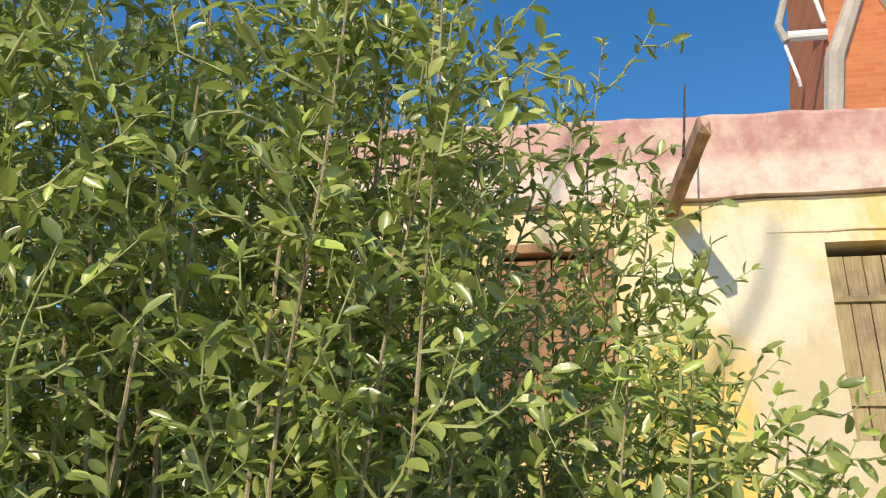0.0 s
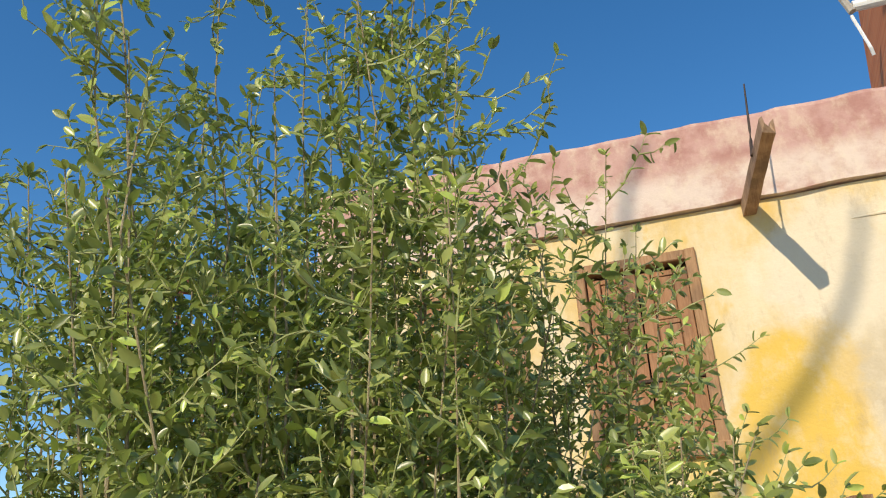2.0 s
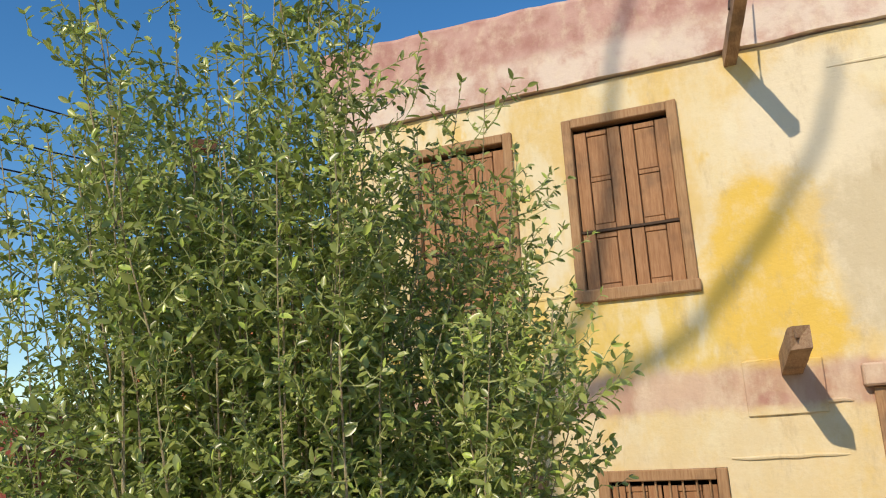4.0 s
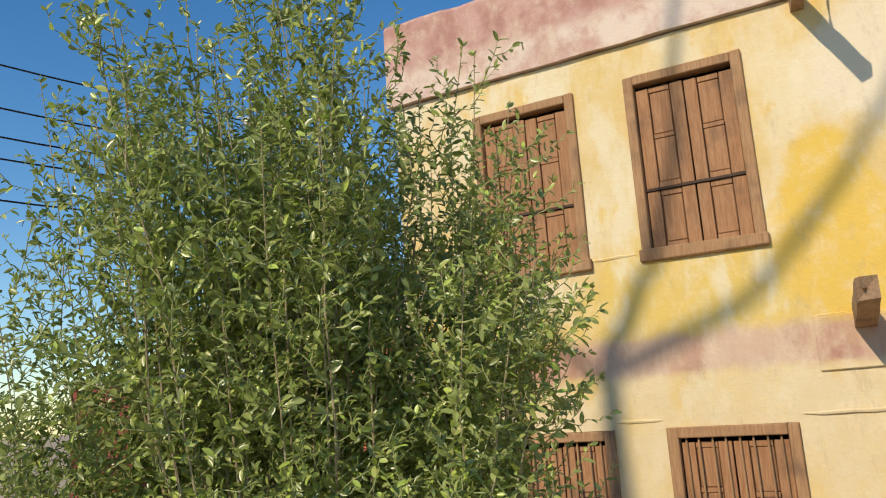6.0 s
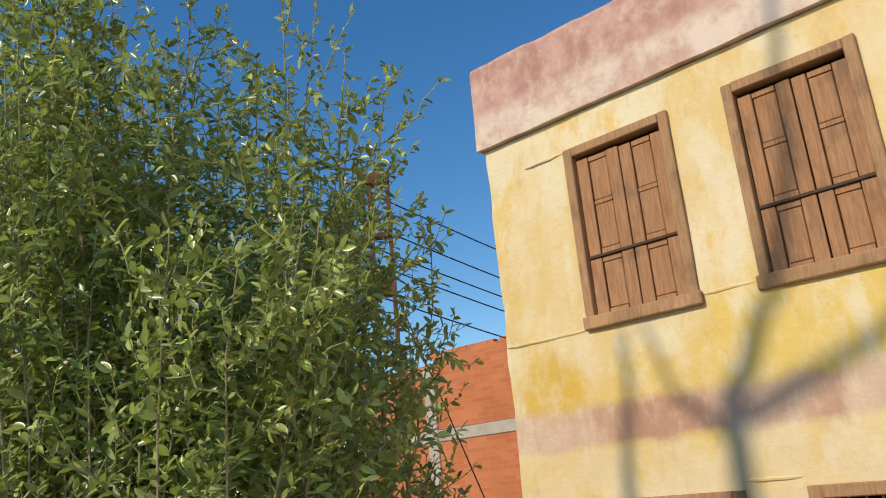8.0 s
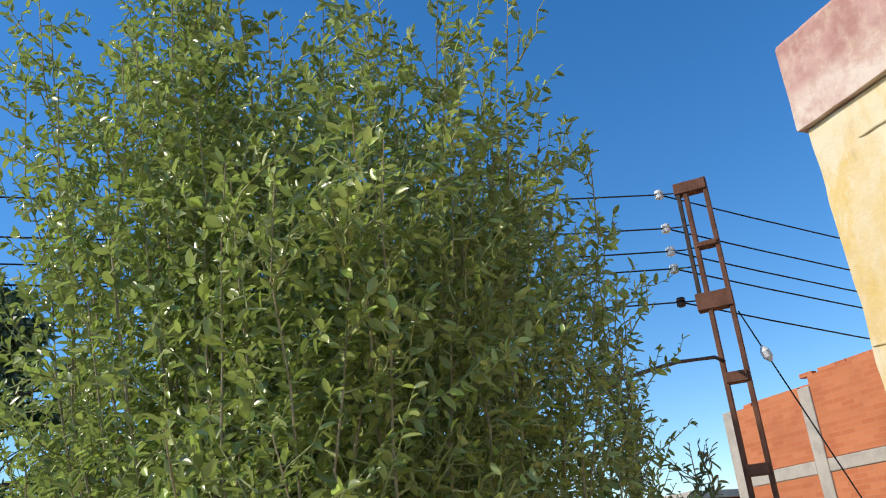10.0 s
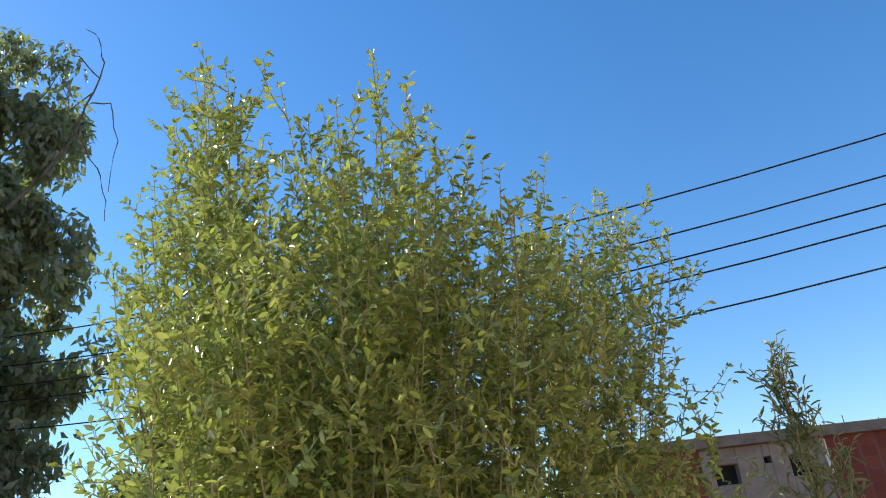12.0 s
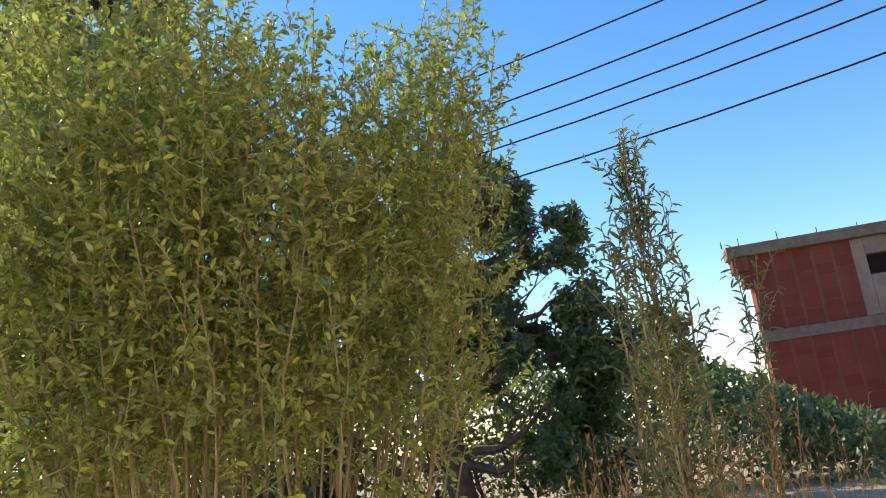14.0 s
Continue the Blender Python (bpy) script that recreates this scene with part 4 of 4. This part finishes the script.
EYE = (4.85, -4.3)
tall = [polar(EYE, a, 11) + (z, r, rz) for a, z, r, rz in (
    (221.8, 10.0, 0.75, 0.9), (218.9, 9.2, 0.55, 0.6), (223.0, 8.6, 1.1, 1.1), (219.6, 7.2, 0.9, 0.8), (218.6, 5.9, 0.8, 0.9), (219.4, 4.6, 0.8, 0.9), (225.5, 7.2, 1.2, 1.3), (226, 5.0, 1.3, 1.5),
    (228.5, 8.0, 0.9, 1.1), (229.5, 5.8, 1.2, 1.5), (230, 3.8, 1.3, 1.2), (222, 3.2, 1.2, 1.1), (226, 2.4, 1.4, 1.1), (219.5, 2.8, 0.8, 0.9))]
tree("eucalyptus_tree", "tall eucalyptus with drooping foliage, its grey-green leaves lightened for haze", (*polar(EYE, 224, 11), 0.75), 7.6, tall, 0.17, LEAF_TALL, 75000, 0.7, 0.3)
dark = [polar(EYE, a, 11) + (z, r, rz) for a, z, r, rz in (
    (206.8, 5.3, 0.7, 0.7), (202, 5.6, 0.8, 0.7), (197.3, 5.5, 0.8, 0.7), (194, 5.3, 0.6, 0.7), (191, 4.7, 0.6, 0.6), (188.4, 3.9, 0.45, 0.6), (187.2, 3.2, 0.4, 0.6), (209, 4.5, 0.6, 0.8), (210.8, 3.4, 0.7, 0.8),
    (200, 4.1, 1.3, 1.1), (206, 3.7, 1.0, 0.9), (193.5, 3.3, 1.0, 0.9), (189.6, 2.6, 0.6, 0.8), (210.5, 2.0, 1.0, 0.8), (191, 1.6, 0.8, 0.6))]
tree("round_tree", "dense dark green broad tree behind the shrub", (*polar(EYE, 199, 11), 0.75), 4.6, dark, 0.13, LEAF_DARK, 90000, 0.1, 0.2)
small = [polar(EYE, a, 21) + (z, r, rz) for a, z, r, rz in ((186, 3.9, 0.8, 0.8), (184.8, 2.9, 0.7, 0.8), (187.6, 3.5, 0.9, 1.0), (183.4, 2.0, 0.6, 0.5))]
tree("distant_tree", "small pale green tree beyond the red house", (*polar(EYE, 186, 21), 0.75), 3.4, small, 0.2, LEAF_TALL, 14000, 0.2, 0.15)


def bare_tree():
    """A leafless tree in the sun's way, whose forked boughs shade the facade."""
    s = thing("bare_tree", "leafless grey tree with long forked boughs", "tree", (-0.6, -14.0, 0.75))
    d = np.array(SUN) / SUN.y

    def at(x, z, dist):
        return np.array((x, 0, z)) - d * dist

    fork = at(2.36, 2.72, 14)
    bough(s, [np.array((-0.6, -14.0, 0.7)), np.array((-0.55, -13.95, 5)), np.array((-0.6, -14.0, 9.5)), fork], 0.22, 0.09, "trunk")
    bough(s, [fork, at(2.55, 3.0, 13.9), at(2.83, 3.46, 13.8), at(3.05, 4.3, 13.7), at(3.23, 5.45, 13.5), at(3.5, 6.1, 13.4)], 0.085, 0.035)
    bough(s, [at(2.38, 2.6, 14), at(3.04, 2.87, 13.8), at(3.68, 3.17, 13.6), at(4.36, 3.95, 13.4), at(4.80, 4.62, 13.2), at(4.95, 5.2, 13)], 0.07, 0.035)
    bough(s, [at(2.34, 2.5, 14), at(1.96, 2.87, 14.2), at(1.75, 3.5, 14.3)], 0.05, 0.02)
    bough(s, [at(2.30, 0.2, 14), at(1.50, 1.3, 14.2), at(1.45, 2.2, 14.3), at(1.55, 3.0, 14.3), at(1.62, 3.4, 14.3)], 0.08, 0.03)


def bough(s, pts, r0, r1, name="bough", wander=0.02):
    q = []
    for a, b in zip(pts, pts[1:]):
        q += [a + (b - a) * t for t in (0, 0.34, 0.67)]
    q.append(pts[-1])
    q = np.array(q)
    q[1:-1] += RNG.normal(size=(len(q) - 2, 3)) * wander
    bm = bmesh.new()
    tube(bm, q, [r0 + (r1 - r0) * i / (len(q) - 1) for i in range(len(q))], 8)
    local(part(name, bm, BARK_DARK, s), s)
    return q


bare_tree()


def sky_point(az, el, d):
    x, y = polar(EYE, az + 4.6, d)
    return np.array((x, y, 2.25 + d * math.tan(radians(el + 3.4))))


def dead_branch():
    """Bare hooked twigs that stick out beside the tall tree."""
    s = thing("dead_branch", "bare hooked dead branch caught in the tall tree", "branch", tuple(sky_point(216, 27, 10)))
    a = bough(s, [sky_point(217, 24, 10), sky_point(213.5, 28.5, 10), sky_point(212.2, 31.5, 10), sky_point(211.3, 34.5, 10)], 0.03, 0.008, "bough", 0.03)
    for i, pts in ((-2, ((213, 34.5), (213.8, 34.6))), (-4, ((210.5, 32.0), (209.8, 29.5), (210.2, 26))), (-6, ((211.2, 27.5), (210.5, 26), (210.3, 24))), (-1, ((211.8, 36), (213, 36.4))), (-3, ((213.5, 31), (214.5, 33)))):
        bough(s, [a[i], *[sky_point(*p, 10) for p in pts]], 0.012, 0.005, "twig", 0.015)


dead_branch()


def hedge():
    """Low dense bushes that close the view under the trees."""
    h = thing("hedge", "row of low dense dark green bushes", "bushes", (*polar(EYE, 200, 12.5), 0.75))
    n = 26000
    az, d = RNG.uniform(172, 236, n), RNG.normal(13, 0.7, n)
    top = 2.2 + 0.5 * np.array([noise.noise((a * 0.35, 3, 1)) for a in az]) + 0.25 * np.array([noise.noise((a * 1.6, 7, 1)) for a in az])
    top *= np.clip((az - 166) / 18, 0.3, 1)
    z = 0.75 + top * RNG.uniform(0, 1, n) ** 0.6
    B = np.stack([EYE[0] + d * np.cos(np.radians(az)), EYE[1] + d * np.sin(np.radians(az)), z], 1)
    Ls = 0.14 * RNG.uniform(0.6, 1.3, n)
    v, f = leaf_arrays(B, RNG.normal(size=(n, 3)), RNG.normal(size=(n, 3)) + (0, 0, 0.8), Ls, Ls * 0.5, True)
    local(tagged(mesh_from("crown", v, f, LEAF_DARK, h), "dense dark leaves", kind="stuff"), h)
    for k in range(16):
        x, y = polar(EYE, 185 + 3.3 * k, 13)
        bm = bmesh.new()
        tube(bm, curve_pts((x, y, 0.7), (x + RNG.normal() * 0.3, y + RNG.normal() * 0.3, 2.0), 6, (0, 0, 0), 0.03), [0.05, 0.045, 0.04, 0.03, 0.02, 0.01], 6)
        local(part("stem", bm, BARK_DARK, h), h)


hedge()


def far_house():
    b = thing("far_house", "distant low brick house with a flat roof", "building", (*polar((4.45, -5.2), 143, 30), 0))
    x, y = polar((4.45, -5.2), 143, 30)
    for name, dims, mat in (("wall", (x - 1.6, x + 1.6, y - 1, y + 3, -0.2, 3.9), MAROON), ("roof", (x - 1.75, x + 1.75, y - 1.2, y + 3.2, 3.904, 4.15), CONCRETE)):
        local(boxed(name, dims, mat, b, bevel=0.02), b)


far_house()
